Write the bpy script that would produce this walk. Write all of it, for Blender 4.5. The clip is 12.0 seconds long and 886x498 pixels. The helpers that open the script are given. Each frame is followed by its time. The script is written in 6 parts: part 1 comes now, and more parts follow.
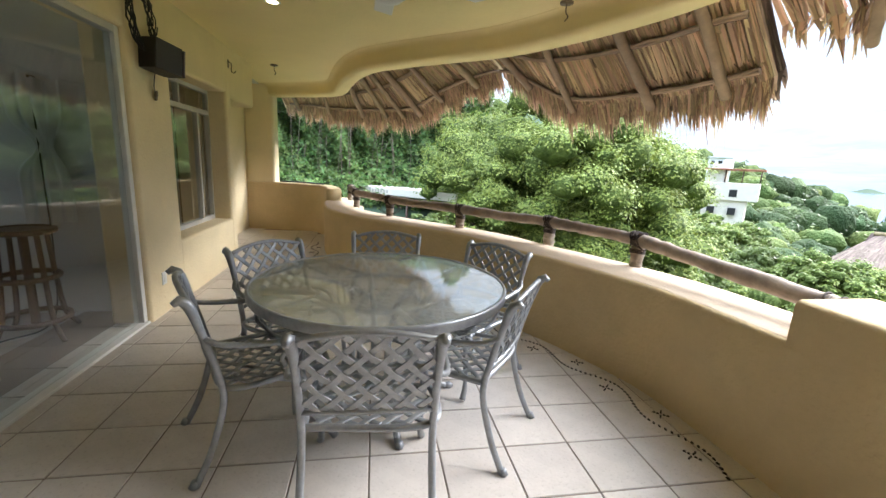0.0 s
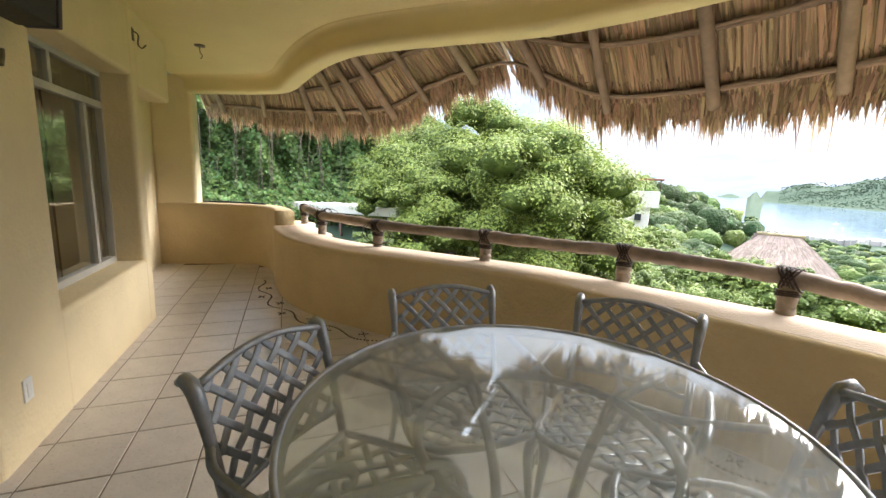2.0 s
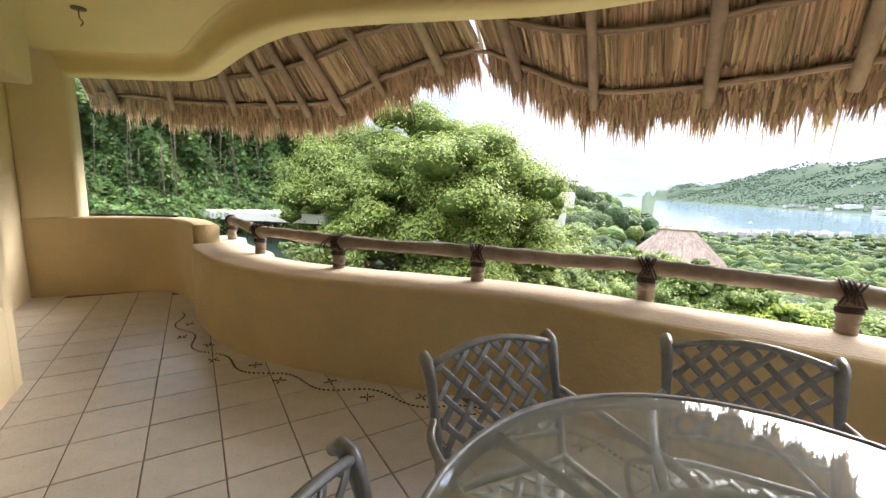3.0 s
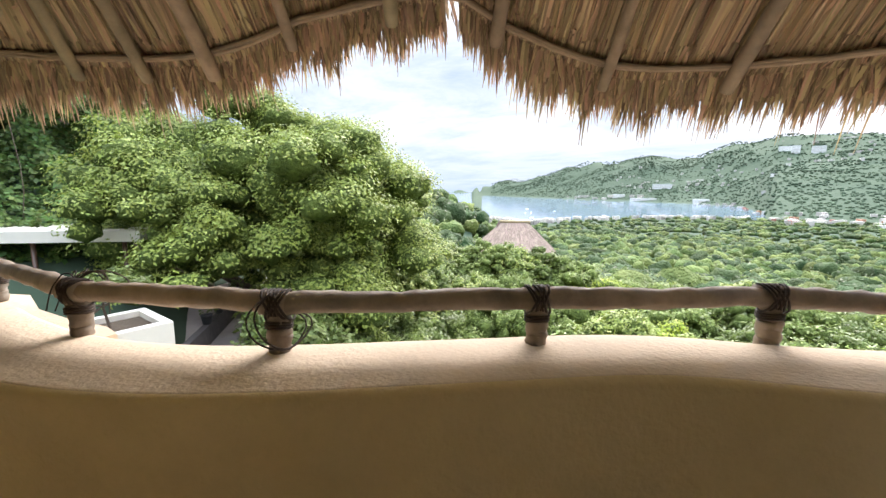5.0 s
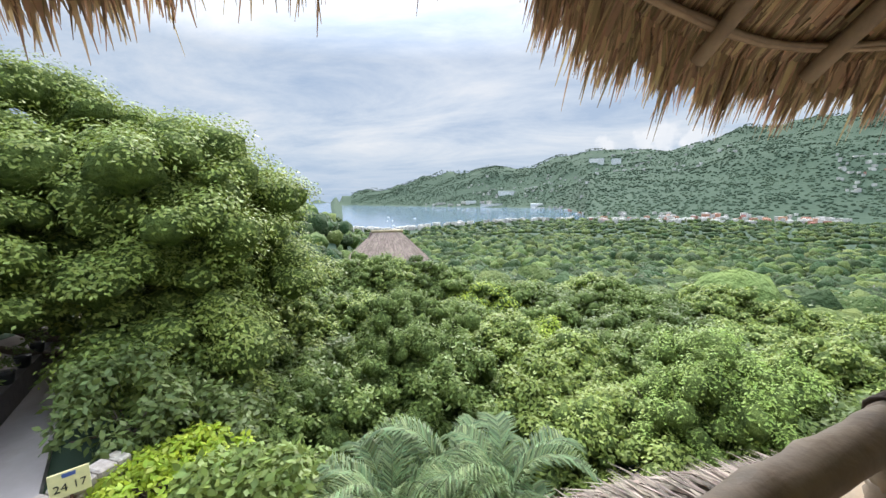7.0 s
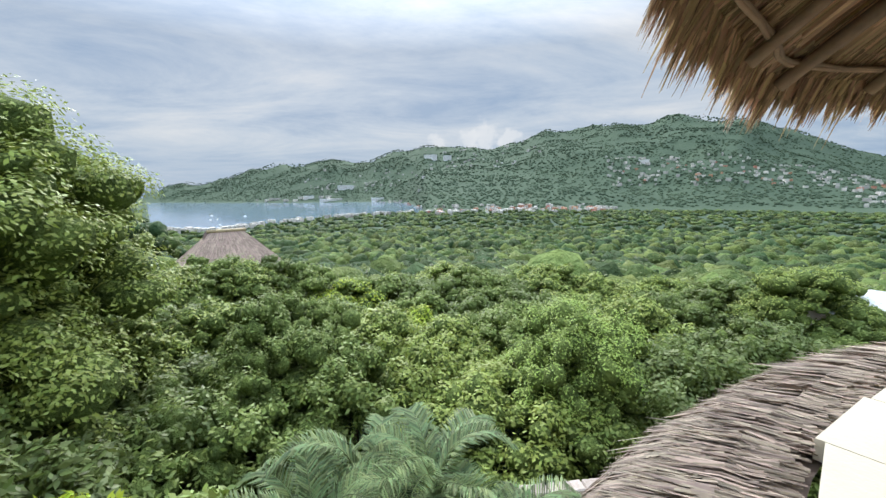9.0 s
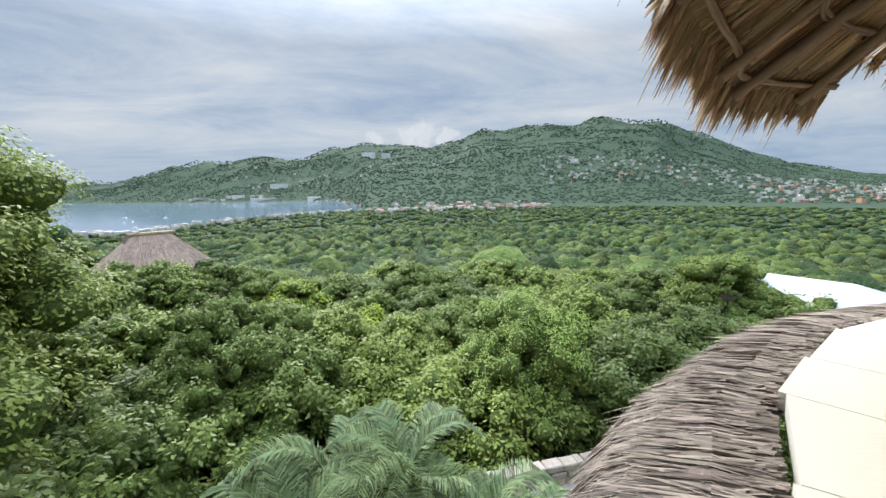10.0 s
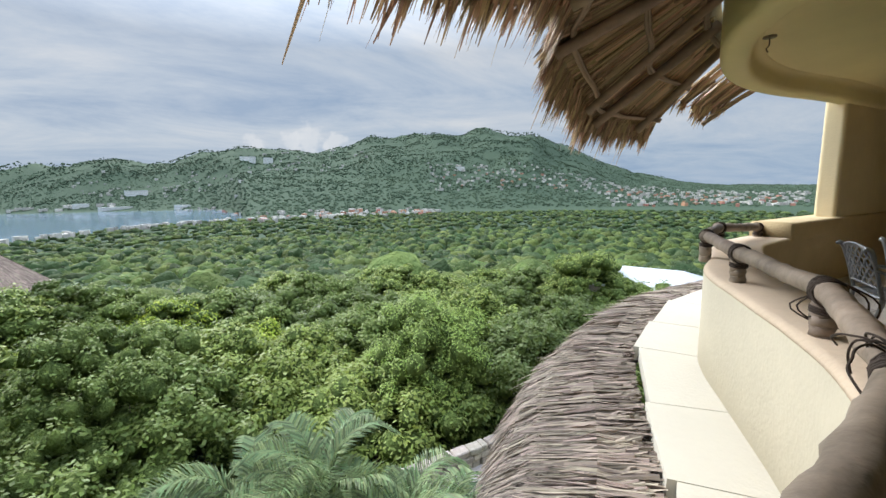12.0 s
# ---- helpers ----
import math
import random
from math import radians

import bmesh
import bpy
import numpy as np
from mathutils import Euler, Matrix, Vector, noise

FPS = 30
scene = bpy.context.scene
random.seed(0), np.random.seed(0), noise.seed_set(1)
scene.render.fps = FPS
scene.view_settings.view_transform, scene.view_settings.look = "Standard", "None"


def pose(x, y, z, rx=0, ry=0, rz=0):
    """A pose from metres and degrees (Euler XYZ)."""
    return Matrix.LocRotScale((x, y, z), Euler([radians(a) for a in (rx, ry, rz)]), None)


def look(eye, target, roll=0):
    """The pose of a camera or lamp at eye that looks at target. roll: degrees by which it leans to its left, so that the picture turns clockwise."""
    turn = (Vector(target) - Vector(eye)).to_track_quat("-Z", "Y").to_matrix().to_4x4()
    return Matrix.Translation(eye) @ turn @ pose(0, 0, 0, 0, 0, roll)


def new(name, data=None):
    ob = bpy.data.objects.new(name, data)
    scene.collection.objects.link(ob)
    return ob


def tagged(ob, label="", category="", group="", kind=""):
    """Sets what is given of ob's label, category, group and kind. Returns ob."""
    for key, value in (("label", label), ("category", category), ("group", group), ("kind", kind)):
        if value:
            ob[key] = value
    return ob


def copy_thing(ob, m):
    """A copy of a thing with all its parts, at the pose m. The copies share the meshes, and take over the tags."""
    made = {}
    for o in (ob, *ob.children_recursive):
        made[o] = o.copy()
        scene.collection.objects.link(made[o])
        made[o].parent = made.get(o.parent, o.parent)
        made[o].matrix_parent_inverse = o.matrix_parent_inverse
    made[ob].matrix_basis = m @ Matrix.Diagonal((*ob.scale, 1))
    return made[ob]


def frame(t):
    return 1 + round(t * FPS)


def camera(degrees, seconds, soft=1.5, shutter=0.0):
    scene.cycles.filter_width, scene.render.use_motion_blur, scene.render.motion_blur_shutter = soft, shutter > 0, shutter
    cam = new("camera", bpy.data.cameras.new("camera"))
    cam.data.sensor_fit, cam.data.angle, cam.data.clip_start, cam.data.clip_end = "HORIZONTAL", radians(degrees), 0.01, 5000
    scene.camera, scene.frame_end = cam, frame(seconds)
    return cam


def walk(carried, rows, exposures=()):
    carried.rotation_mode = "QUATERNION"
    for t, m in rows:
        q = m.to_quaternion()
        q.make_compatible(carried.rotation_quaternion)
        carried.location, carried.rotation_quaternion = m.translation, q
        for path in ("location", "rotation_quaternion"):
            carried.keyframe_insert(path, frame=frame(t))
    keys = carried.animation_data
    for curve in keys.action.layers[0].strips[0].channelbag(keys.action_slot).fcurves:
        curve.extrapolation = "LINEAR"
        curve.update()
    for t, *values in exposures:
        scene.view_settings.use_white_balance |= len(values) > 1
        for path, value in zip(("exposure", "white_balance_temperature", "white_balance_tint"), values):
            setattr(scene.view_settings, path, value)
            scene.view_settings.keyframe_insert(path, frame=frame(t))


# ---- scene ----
cam = camera(94.9, 12.0)
PATH = [
    (0, (0.607, 1.227, 1.382), (0.948, 3.154, 0.972), 3.0),
    (0.5, (0.474, 1.533, 1.377), (0.864, 3.454, 0.979), 2.8),
    (1, (0.305, 1.879, 1.376), (0.769, 3.787, 0.997), 2.7),
    (1.5, (0.161, 2.231, 1.354), (0.728, 4.115, 0.997), 2.5),
    (2, (0.025, 2.581, 1.351), (0.729, 4.423, 1.016), 2.3),
    (2.5, (-0.105, 2.944, 1.35), (0.759, 4.72, 1.033), 2.0),
    (4.5, (-0.137, 4.52, 1.372), (1.343, 5.83, 1.069), 0.8),
    (5, (-0.082, 4.89, 1.377), (1.504, 6.071, 1.079), 0.4),
    (5.5, (0.041, 5.245, 1.412), (1.718, 6.296, 1.125), 0.0),
    (6, (0.146, 5.608, 1.448), (1.904, 6.521, 1.173), -0.1),
    (6.5, (0.327, 5.953, 1.422), (2.157, 6.718, 1.162), -0.5),
    (8.3, (0.526, 7.262, 1.357), (2.505, 7.356, 1.078), -0.7),
    (8.5, (0.507, 7.411, 1.344), (2.487, 7.428, 1.062), -0.8),
    (9, (0.47, 7.721, 1.352), (2.442, 7.564, 1.057), -1.0),
    (9.5, (0.425, 8.008, 1.354), (2.378, 7.698, 1.051), -1.0),
    (10, (0.402, 8.256, 1.35), (2.328, 7.814, 1.041), -1.2),
    (10.5, (0.325, 8.452, 1.371), (2.218, 7.889, 1.059), -1.3),
    (11, (0.241, 8.572, 1.38), (2.095, 7.891, 1.067), -1.3),
    (11.5, (0.136, 8.663, 1.378), (1.941, 7.858, 1.073), -1.3),
    (12, (0.078, 8.678, 1.373), (1.825, 7.749, 1.085), -1.2),
]
walk(cam, [(t, look(eye, target, roll)) for t, eye, target, roll in PATH], [(0, 1.68, 6250, 11), (1.5, 1.68, 6450, 12), (2.5, 1.66, 6850, 14), (4.5, 1.42, 6850, 15), (5.5, 1.2, 6600, 13), (6.5, 0.85, 6500, 11), (8.5, 0.54, 6450, 9), (12, 0.38, 6400, 9)])


# ---- world, sun, exposure ----
def build_world():
    w = bpy.data.worlds.new("sky")
    scene.world = w
    w.use_nodes = True
    nt = w.node_tree
    nt.nodes.clear()
    N, L = nt.nodes.new, nt.links.new
    sky = N("ShaderNodeTexSky")
    sky.sky_type = "NISHITA"
    sky.sun_disc = False
    sky.sun_elevation, sky.sun_rotation = radians(39), radians(80)
    sky.dust_density, sky.air_density = 2.0, 1.0
    co = N("ShaderNodeTexCoord")
    sep = N("ShaderNodeSeparateXYZ")
    L(co.outputs["Generated"], sep.inputs[0])
    # cloud layer: direction divided by height gives a flat sheet overhead
    hh = N("ShaderNodeMath"); hh.operation = "MAXIMUM"; hh.inputs[1].default_value = 0.0
    L(sep.outputs["Z"], hh.inputs[0])
    ad = N("ShaderNodeMath"); ad.operation = "ADD"; ad.inputs[1].default_value = 0.12
    L(hh.outputs[0], ad.inputs[0])
    dv = N("ShaderNodeVectorMath"); dv.operation = "DIVIDE"
    cz = N("ShaderNodeCombineXYZ")
    for i in range(3):
        L(ad.outputs[0], cz.inputs[i])
    L(co.outputs["Generated"], dv.inputs[0]); L(cz.outputs[0], dv.inputs[1])
    mp = N("ShaderNodeMapping"); mp.inputs["Scale"].default_value = (0.8, 0.5, 1.0)
    mp.inputs["Rotation"].default_value = (0, 0, radians(35))
    L(dv.outputs[0], mp.inputs[0])
    n1 = N("ShaderNodeTexNoise"); n1.inputs["Scale"].default_value = 1.3; n1.inputs["Detail"].default_value = 12; n1.inputs["Roughness"].default_value = 0.66
    n1.inputs["Distortion"].default_value = 0.4
    L(mp.outputs[0], n1.inputs["Vector"])
    cr = N("ShaderNodeValToRGB")
    e = cr.color_ramp.elements
    e[0].position, e[0].color = 0.33, (0.47, 0.63, 0.88, 1)
    e[1].position, e[1].color = 0.72, (1.08, 1.11, 1.16, 1)
    m = e.new(0.5); m.color = (0.74, 0.86, 1.03, 1)
    L(n1.outputs["Fac"], cr.inputs[0])
    # cover: clearer and bluer near the horizon
    mix = N("ShaderNodeMix"); mix.data_type = "RGBA"
    bg1 = N("ShaderNodeVectorMath"); bg1.operation = "SCALE"; bg1.inputs["Scale"].default_value = SKY
    L(sky.outputs[0], bg1.inputs[0])
    mix.inputs["Factor"].default_value = 0.88
    L(bg1.outputs[0], mix.inputs["A"]); L(cr.outputs[0], mix.inputs["B"])
    # horizon band
    hz = N("ShaderNodeMapRange"); hz.inputs["From Min"].default_value = 0.0; hz.inputs["From Max"].default_value = 0.16
    hz.inputs["To Min"].default_value = 0.55; hz.inputs["To Max"].default_value = 0.0; hz.interpolation_type = "SMOOTHSTEP"
    L(sep.outputs["Z"], hz.inputs["Value"])
    mix2 = N("ShaderNodeMix"); mix2.data_type = "RGBA"
    mix2.inputs["B"].default_value = (0.50, 0.68, 0.92, 1)
    L(hz.outputs[0], mix2.inputs["Factor"]); L(mix.outputs["Result"], mix2.inputs["A"])
    # a few small heaped clouds low over the hills
    last = mix2.outputs["Result"]
    for az, el, size in ((100.5, 6.6, 2.6), (98.6, 6.4, 1.8), (94.3, 6.0, 1.7), (103.5, 6.4, 1.8)):
        a, e = radians(az), radians(el)
        dt = N("ShaderNodeVectorMath"); dt.operation = "DISTANCE"
        dt.inputs[1].default_value = (math.sin(a) * math.cos(e), math.cos(a) * math.cos(e), math.sin(e))
        nm = N("ShaderNodeVectorMath"); nm.operation = "NORMALIZE"
        L(co.outputs["Generated"], nm.inputs[0]); L(nm.outputs[0], dt.inputs[0])
        pf = N("ShaderNodeTexNoise"); pf.inputs["Scale"].default_value = 38.0; pf.inputs["Detail"].default_value = 6
        L(nm.outputs[0], pf.inputs["Vector"])
        ed = N("ShaderNodeMath"); ed.operation = "MULTIPLY_ADD"; ed.inputs[1].default_value = -0.085
        L(pf.outputs["Fac"], ed.inputs[0]); L(dt.outputs["Value"], ed.inputs[2])
        mk = N("ShaderNodeMapRange"); mk.inputs["From Min"].default_value = radians(size) * 0.95 - 0.043; mk.inputs["From Max"].default_value = radians(size) * 0.35 - 0.043; mk.interpolation_type = "SMOOTHSTEP"
        mk.inputs["To Max"].default_value = 0.7
        L(ed.outputs[0], mk.inputs["Value"])
        mc = N("ShaderNodeMix"); mc.data_type = "RGBA"; mc.inputs["B"].default_value = (1.12, 1.15, 1.2, 1)
        L(mk.outputs[0], mc.inputs["Factor"]); L(last, mc.inputs["A"])
        last = mc.outputs["Result"]
    # an overcast sky is about three times as bright overhead as at the horizon
    zen = N("ShaderNodeMapRange"); zen.inputs["From Min"].default_value = 0.3; zen.inputs["From Max"].default_value = 1.0
    zen.inputs["To Min"].default_value = CLOUD; zen.inputs["To Max"].default_value = CLOUD * 6.0
    L(sep.outputs["Z"], zen.inputs["Value"])
    bg = N("ShaderNodeBackground")
    L(zen.outputs[0], bg.inputs["Strength"])
    L(last, bg.inputs["Color"])
    out = N("ShaderNodeOutputWorld")
    L(bg.outputs[0], out.inputs[0])


SKY, CLOUD = 0.1, 0.50
build_world()
sun = new("sun", bpy.data.lights.new("sun", "SUN"))
sun.data.energy, sun.data.angle, sun.data.color = 4.0, radians(45), (1.0, 0.985, 0.96)
# sun stands high in the south-east
sun.matrix_world = look((50, 9, 41), (0, 0, 0))


# ---- materials ----
def mat(name, base, rough=0.6, metal=0.0, var=0.25, scale=6.0, bump=0.0, bscale=60.0, dark=None, spec=0.5, stretch=(1, 1, 1), rnd=0.0, stain=0.0):
    """Noise-varied surface: a coarse and a fine noise mix base towards a darker tone; optional bump, per-piece variation and stains."""
    m = bpy.data.materials.new(name)
    m.use_nodes = True
    nt = m.node_tree
    N, L = nt.nodes.new, nt.links.new
    b = nt.nodes["Principled BSDF"]
    b.inputs["Roughness"].default_value = rough
    b.inputs["Metallic"].default_value = metal
    b.inputs["Specular IOR Level"].default_value = spec
    dark = dark or tuple(c * (1 - var) for c in base)
    co = N("ShaderNodeTexCoord")
    mp = N("ShaderNodeMapping"); mp.inputs["Scale"].default_value = stretch
    L(co.outputs["Object"], mp.inputs[0])
    n1 = N("ShaderNodeTexNoise"); n1.inputs["Scale"].default_value = scale; n1.inputs["Detail"].default_value = 6; n1.inputs["Roughness"].default_value = 0.65
    L(mp.outputs[0], n1.inputs["Vector"])
    n2 = N("ShaderNodeTexNoise"); n2.inputs["Scale"].default_value = bscale; n2.inputs["Detail"].default_value = 4
    L(mp.outputs[0], n2.inputs["Vector"])
    r1 = N("ShaderNodeMapRange"); r1.inputs["From Min"].default_value = 0.3; r1.inputs["From Max"].default_value = 0.7
    L(n1.outputs["Fac"], r1.inputs["Value"])
    ad = N("ShaderNodeMath"); ad.operation = "MULTIPLY_ADD"; ad.inputs[1].default_value = 0.35
    L(n2.outputs["Fac"], ad.inputs[0]); L(r1.outputs[0], ad.inputs[2])
    sb = N("ShaderNodeMath"); sb.operation = "SUBTRACT"; sb.use_clamp = True; sb.inputs[1].default_value = 0.17
    L(ad.outputs[0], sb.inputs[0])
    mix = N("ShaderNodeMix"); mix.data_type = "RGBA"
    mix.inputs["A"].default_value = (*dark, 1); mix.inputs["B"].default_value = (*base, 1)
    L(sb.outputs[0], mix.inputs["Factor"])
    last = mix.outputs["Result"]
    if rnd:
        oi = N("ShaderNodeObjectInfo"); ge = N("ShaderNodeNewGeometry")
        sm = N("ShaderNodeMath"); sm.operation = "ADD"
        L(oi.outputs["Random"], sm.inputs[0]); L(ge.outputs["Random Per Island"], sm.inputs[1])
        fr = N("ShaderNodeMath"); fr.operation = "FRACT"
        L(sm.outputs[0], fr.inputs[0])
        mr = N("ShaderNodeMapRange"); mr.inputs["To Min"].default_value = 1 - rnd; mr.inputs["To Max"].default_value = 1 + rnd
        L(fr.outputs[0], mr.inputs["Value"])
        hs = N("ShaderNodeHueSaturation")
        L(mr.outputs[0], hs.inputs["Value"]); L(last, hs.inputs["Color"])
        mr2 = N("ShaderNodeMapRange"); mr2.inputs["To Min"].default_value = 0.5 - rnd * 0.06; mr2.inputs["To Max"].default_value = 0.5 + rnd * 0.06
        fr2 = N("ShaderNodeMath"); fr2.operation = "MULTIPLY"; fr2.inputs[1].default_value = 7.31
        L(fr.outputs[0], fr2.inputs[0])
        fr3 = N("ShaderNodeMath"); fr3.operation = "FRACT"
        L(fr2.outputs[0], fr3.inputs[0]); L(fr3.outputs[0], mr2.inputs["Value"]); L(mr2.outputs[0], hs.inputs["Hue"])
        last = hs.outputs["Color"]
    if stain:
        n3 = N("ShaderNodeTexNoise"); n3.inputs["Scale"].default_value = scale * 0.37; n3.inputs["Detail"].default_value = 8; n3.inputs["Roughness"].default_value = 0.75
        L(mp.outputs[0], n3.inputs["Vector"])
        r3 = N("ShaderNodeMapRange"); r3.inputs["From Min"].default_value = 0.56; r3.inputs["From Max"].default_value = 0.72; r3.inputs["To Max"].default_value = stain
        L(n3.outputs["Fac"], r3.inputs["Value"])
        mx = N("ShaderNodeMix"); mx.data_type = "RGBA"; mx.blend_type = "MULTIPLY"
        mx.inputs["B"].default_value = (0.45, 0.4, 0.34, 1)
        L(r3.outputs[0], mx.inputs["Factor"]); L(last, mx.inputs["A"])
        last = mx.outputs["Result"]
    L(last, b.inputs["Base Color"])
    rr = N("ShaderNodeMapRange"); rr.inputs["To Min"].default_value = max(0.02, rough - min(0.1, rough * 0.5)); rr.inputs["To Max"].default_value = min(1, rough + min(0.1, rough * 0.5))
    L(n2.outputs["Fac"], rr.inputs["Value"]); L(rr.outputs[0], b.inputs["Roughness"])
    if bump:
        bp = N("ShaderNodeBump"); bp.inputs["Strength"].default_value = 1.0; bp.inputs["Distance"].default_value = bump
        sm2 = N("ShaderNodeMath"); sm2.operation = "MULTIPLY_ADD"; sm2.inputs[1].default_value = 2.0
        L(n1.outputs["Fac"], sm2.inputs[0]); L(n2.outputs["Fac"], sm2.inputs[2])
        L(sm2.outputs[0], bp.inputs["Height"]); L(bp.outputs[0], b.inputs["Normal"])
    return m


def leaf_mat(name, base, rnd=0.35, trans=0.35):
    """Foliage: diffuse leaf with light passing through, varied leaf by leaf."""
    m = mat(name, base, rough=0.5, var=0.3, scale=0.6, bscale=3.0, rnd=rnd, spec=0.3)
    nt = m.node_tree
    b, out = nt.nodes["Principled BSDF"], nt.nodes["Material Output"]
    t = nt.nodes.new("ShaderNodeBsdfTranslucent")
    src = b.inputs["Base Color"].links[0].from_socket
    nt.links.new(src, t.inputs["Color"])
    mx = nt.nodes.new("ShaderNodeMixShader"); mx.inputs[0].default_value = trans
    nt.links.new(b.outputs[0], mx.inputs[1]); nt.links.new(t.outputs[0], mx.inputs[2]); nt.links.new(mx.outputs[0], out.inputs[0])
    return m


def glass_mat(name, tint=(0.95, 0.98, 0.96), rough=0.0):
    m = bpy.data.materials.new(name)
    m.use_nodes = True
    b = m.node_tree.nodes["Principled BSDF"]
    b.inputs["Base Color"].default_value = (*tint, 1)
    b.inputs["Transmission Weight"].default_value = 1.0
    b.inputs["Roughness"].default_value = rough
    b.inputs["IOR"].default_value = 1.5
    return m


def glow(name, color, strength):
    m = bpy.data.materials.new(name)
    m.use_nodes = True
    b = m.node_tree.nodes["Principled BSDF"]
    b.inputs["Base Color"].default_value = (0.8, 0.8, 0.8, 1)
    b.inputs["Emission Color"].default_value = (*color, 1)
    b.inputs["Emission Strength"].default_value = strength
    return m


M_STUCCO = mat("ochre_stucco", (0.82, 0.68, 0.43), 0.85, var=0.12, scale=1.6, bump=0.0035, bscale=45, stain=0.12)
M_CEIL = mat("yellow_ceiling_paint", (0.84, 0.70, 0.36), 0.8, var=0.08, scale=1.2, bump=0.002, bscale=30)
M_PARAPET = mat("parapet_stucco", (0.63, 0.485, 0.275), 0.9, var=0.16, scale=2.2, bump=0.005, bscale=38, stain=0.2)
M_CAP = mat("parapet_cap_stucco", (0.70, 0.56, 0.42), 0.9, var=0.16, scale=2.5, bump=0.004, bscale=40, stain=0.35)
M_LEDGE = mat("cream_ledge_paint", (0.60, 0.56, 0.47), 0.85, var=0.08, scale=1.5, bump=0.003, bscale=40, stain=0.15)
M_OUTER = mat("cream_outer_paint", (0.62, 0.56, 0.43), 0.85, var=0.12, scale=1.4, bump=0.003, bscale=40, stain=0.2)
M_TILE = mat("ceramic_tile", (0.62, 0.565, 0.51), 0.3, var=0.16, scale=7.0, bump=0.0008, bscale=70, rnd=0.07, stain=0.15)
M_GROUT = mat("grout", (0.24, 0.19, 0.15), 0.95, var=0.3, scale=9, bump=0.001)
M_BORDER = mat("border_mortar", (0.46, 0.36, 0.24), 0.9, var=0.25, scale=9, bump=0.003)
M_PEBBLE = mat("dark_pebble", (0.035, 0.03, 0.028), 0.6, var=0.3, rnd=0.3)
M_LOG = mat("weathered_log", (0.38, 0.30, 0.23), 0.7, var=0.55, scale=5, bump=0.004, bscale=24, stretch=(1, 1, 1), rnd=0.15, stain=0.3)
M_RAFTER = mat("rafter_pole", (0.33, 0.235, 0.155), 0.8, var=0.4, scale=6, bump=0.003, bscale=30, rnd=0.2)
M_LASH = mat("lashing_vine", (0.055, 0.035, 0.025), 0.8, var=0.4, scale=20, bump=0.002)
M_THATCH = leaf_mat("palm_thatch", (0.63, 0.465, 0.29), 0.42, 0.27)
# Browner than the sheet: the dark of backlit blades is put into this colour.
M_FRINGE = leaf_mat("backlit_thatch", (0.46, 0.32, 0.195), 0.5, 0.18)
M_THATCH2 = mat("weathered_thatch", (0.36, 0.29, 0.23), 0.8, var=0.5, scale=3, bscale=25, rnd=0.5)
M_ALU = mat("grey_cast_aluminium", (0.38, 0.395, 0.415), 0.4, metal=0.5, var=0.35, scale=14, bump=0.001, bscale=60, stain=0.2)
M_GLASS = glass_mat("glass")
M_TGLASS = glass_mat("table_glass", (0.90, 0.96, 0.93), 0.02)
M_TGLASS.node_tree.nodes["Principled BSDF"].inputs["IOR"].default_value = 1.8
# Pale film: some dust, plus the hazy sky reflection put into its colour.
nt_ = M_TGLASS.node_tree
film_ = nt_.nodes.new("ShaderNodeBsdfDiffuse"); film_.inputs["Color"].default_value = (0.62, 0.66, 0.65, 1)
dust_sheen_ = nt_.nodes.new("ShaderNodeTexNoise"); dust_sheen_.inputs["Scale"].default_value = 5.0; dust_sheen_.inputs["Detail"].default_value = 7
amt_ = nt_.nodes.new("ShaderNodeMapRange"); amt_.inputs["From Min"].default_value = 0.35; amt_.inputs["From Max"].default_value = 0.7
amt_.inputs["To Min"].default_value = 0.10; amt_.inputs["To Max"].default_value = 0.32
mixf_ = nt_.nodes.new("ShaderNodeMixShader")
nt_.links.new(dust_sheen_.outputs["Fac"], amt_.inputs["Value"]); nt_.links.new(amt_.outputs[0], mixf_.inputs[0])
nt_.links.new(nt_.nodes["Principled BSDF"].outputs[0], mixf_.inputs[1]); nt_.links.new(film_.outputs[0], mixf_.inputs[2])
nt_.links.new(mixf_.outputs[0], nt_.nodes["Material Output"].inputs[0])
M_FRAME = mat("window_frame", (0.55, 0.53, 0.48), 0.45, var=0.15, scale=8)
M_WFRAME = mat("white_door_frame", (0.78, 0.77, 0.73), 0.4, var=0.1, scale=8)
M_BLACK = mat("black_plastic", (0.02, 0.02, 0.022), 0.5, var=0.3, scale=20)
M_WHITE = mat("white_paint", (0.80, 0.80, 0.78), 0.5, var=0.06, scale=4)
M_ROOM = mat("room_wall", (0.55, 0.56, 0.55), 0.9, var=0.08, scale=2)
M_WOOD = mat("dark_wood", (0.12, 0.06, 0.035), 0.4, var=0.4, scale=6, stretch=(1, 1, 0.2))
M_METAL = mat("rusty_metal", (0.25, 0.2, 0.14), 0.5, metal=0.6, var=0.4, scale=30)
M_LAMP = glow("warm_bulb", (1.0, 0.72, 0.35), 14.0)
M_BARK = mat("bark", (0.13, 0.095, 0.07), 0.9, var=0.45, scale=4, bump=0.02, bscale=18, stretch=(1, 1, 0.3))
M_STONE = mat("rubble_stone", (0.42, 0.36, 0.30), 0.9, var=0.4, scale=8, bump=0.01, bscale=30, rnd=0.3)
M_CONC = mat("concrete", (0.45, 0.40, 0.37), 0.9, var=0.2, scale=2, bump=0.003, stain=0.3)
M_SLAB = mat("cream_slab", (0.78, 0.72, 0.62), 0.85, var=0.1, scale=1.5, stain=0.2)
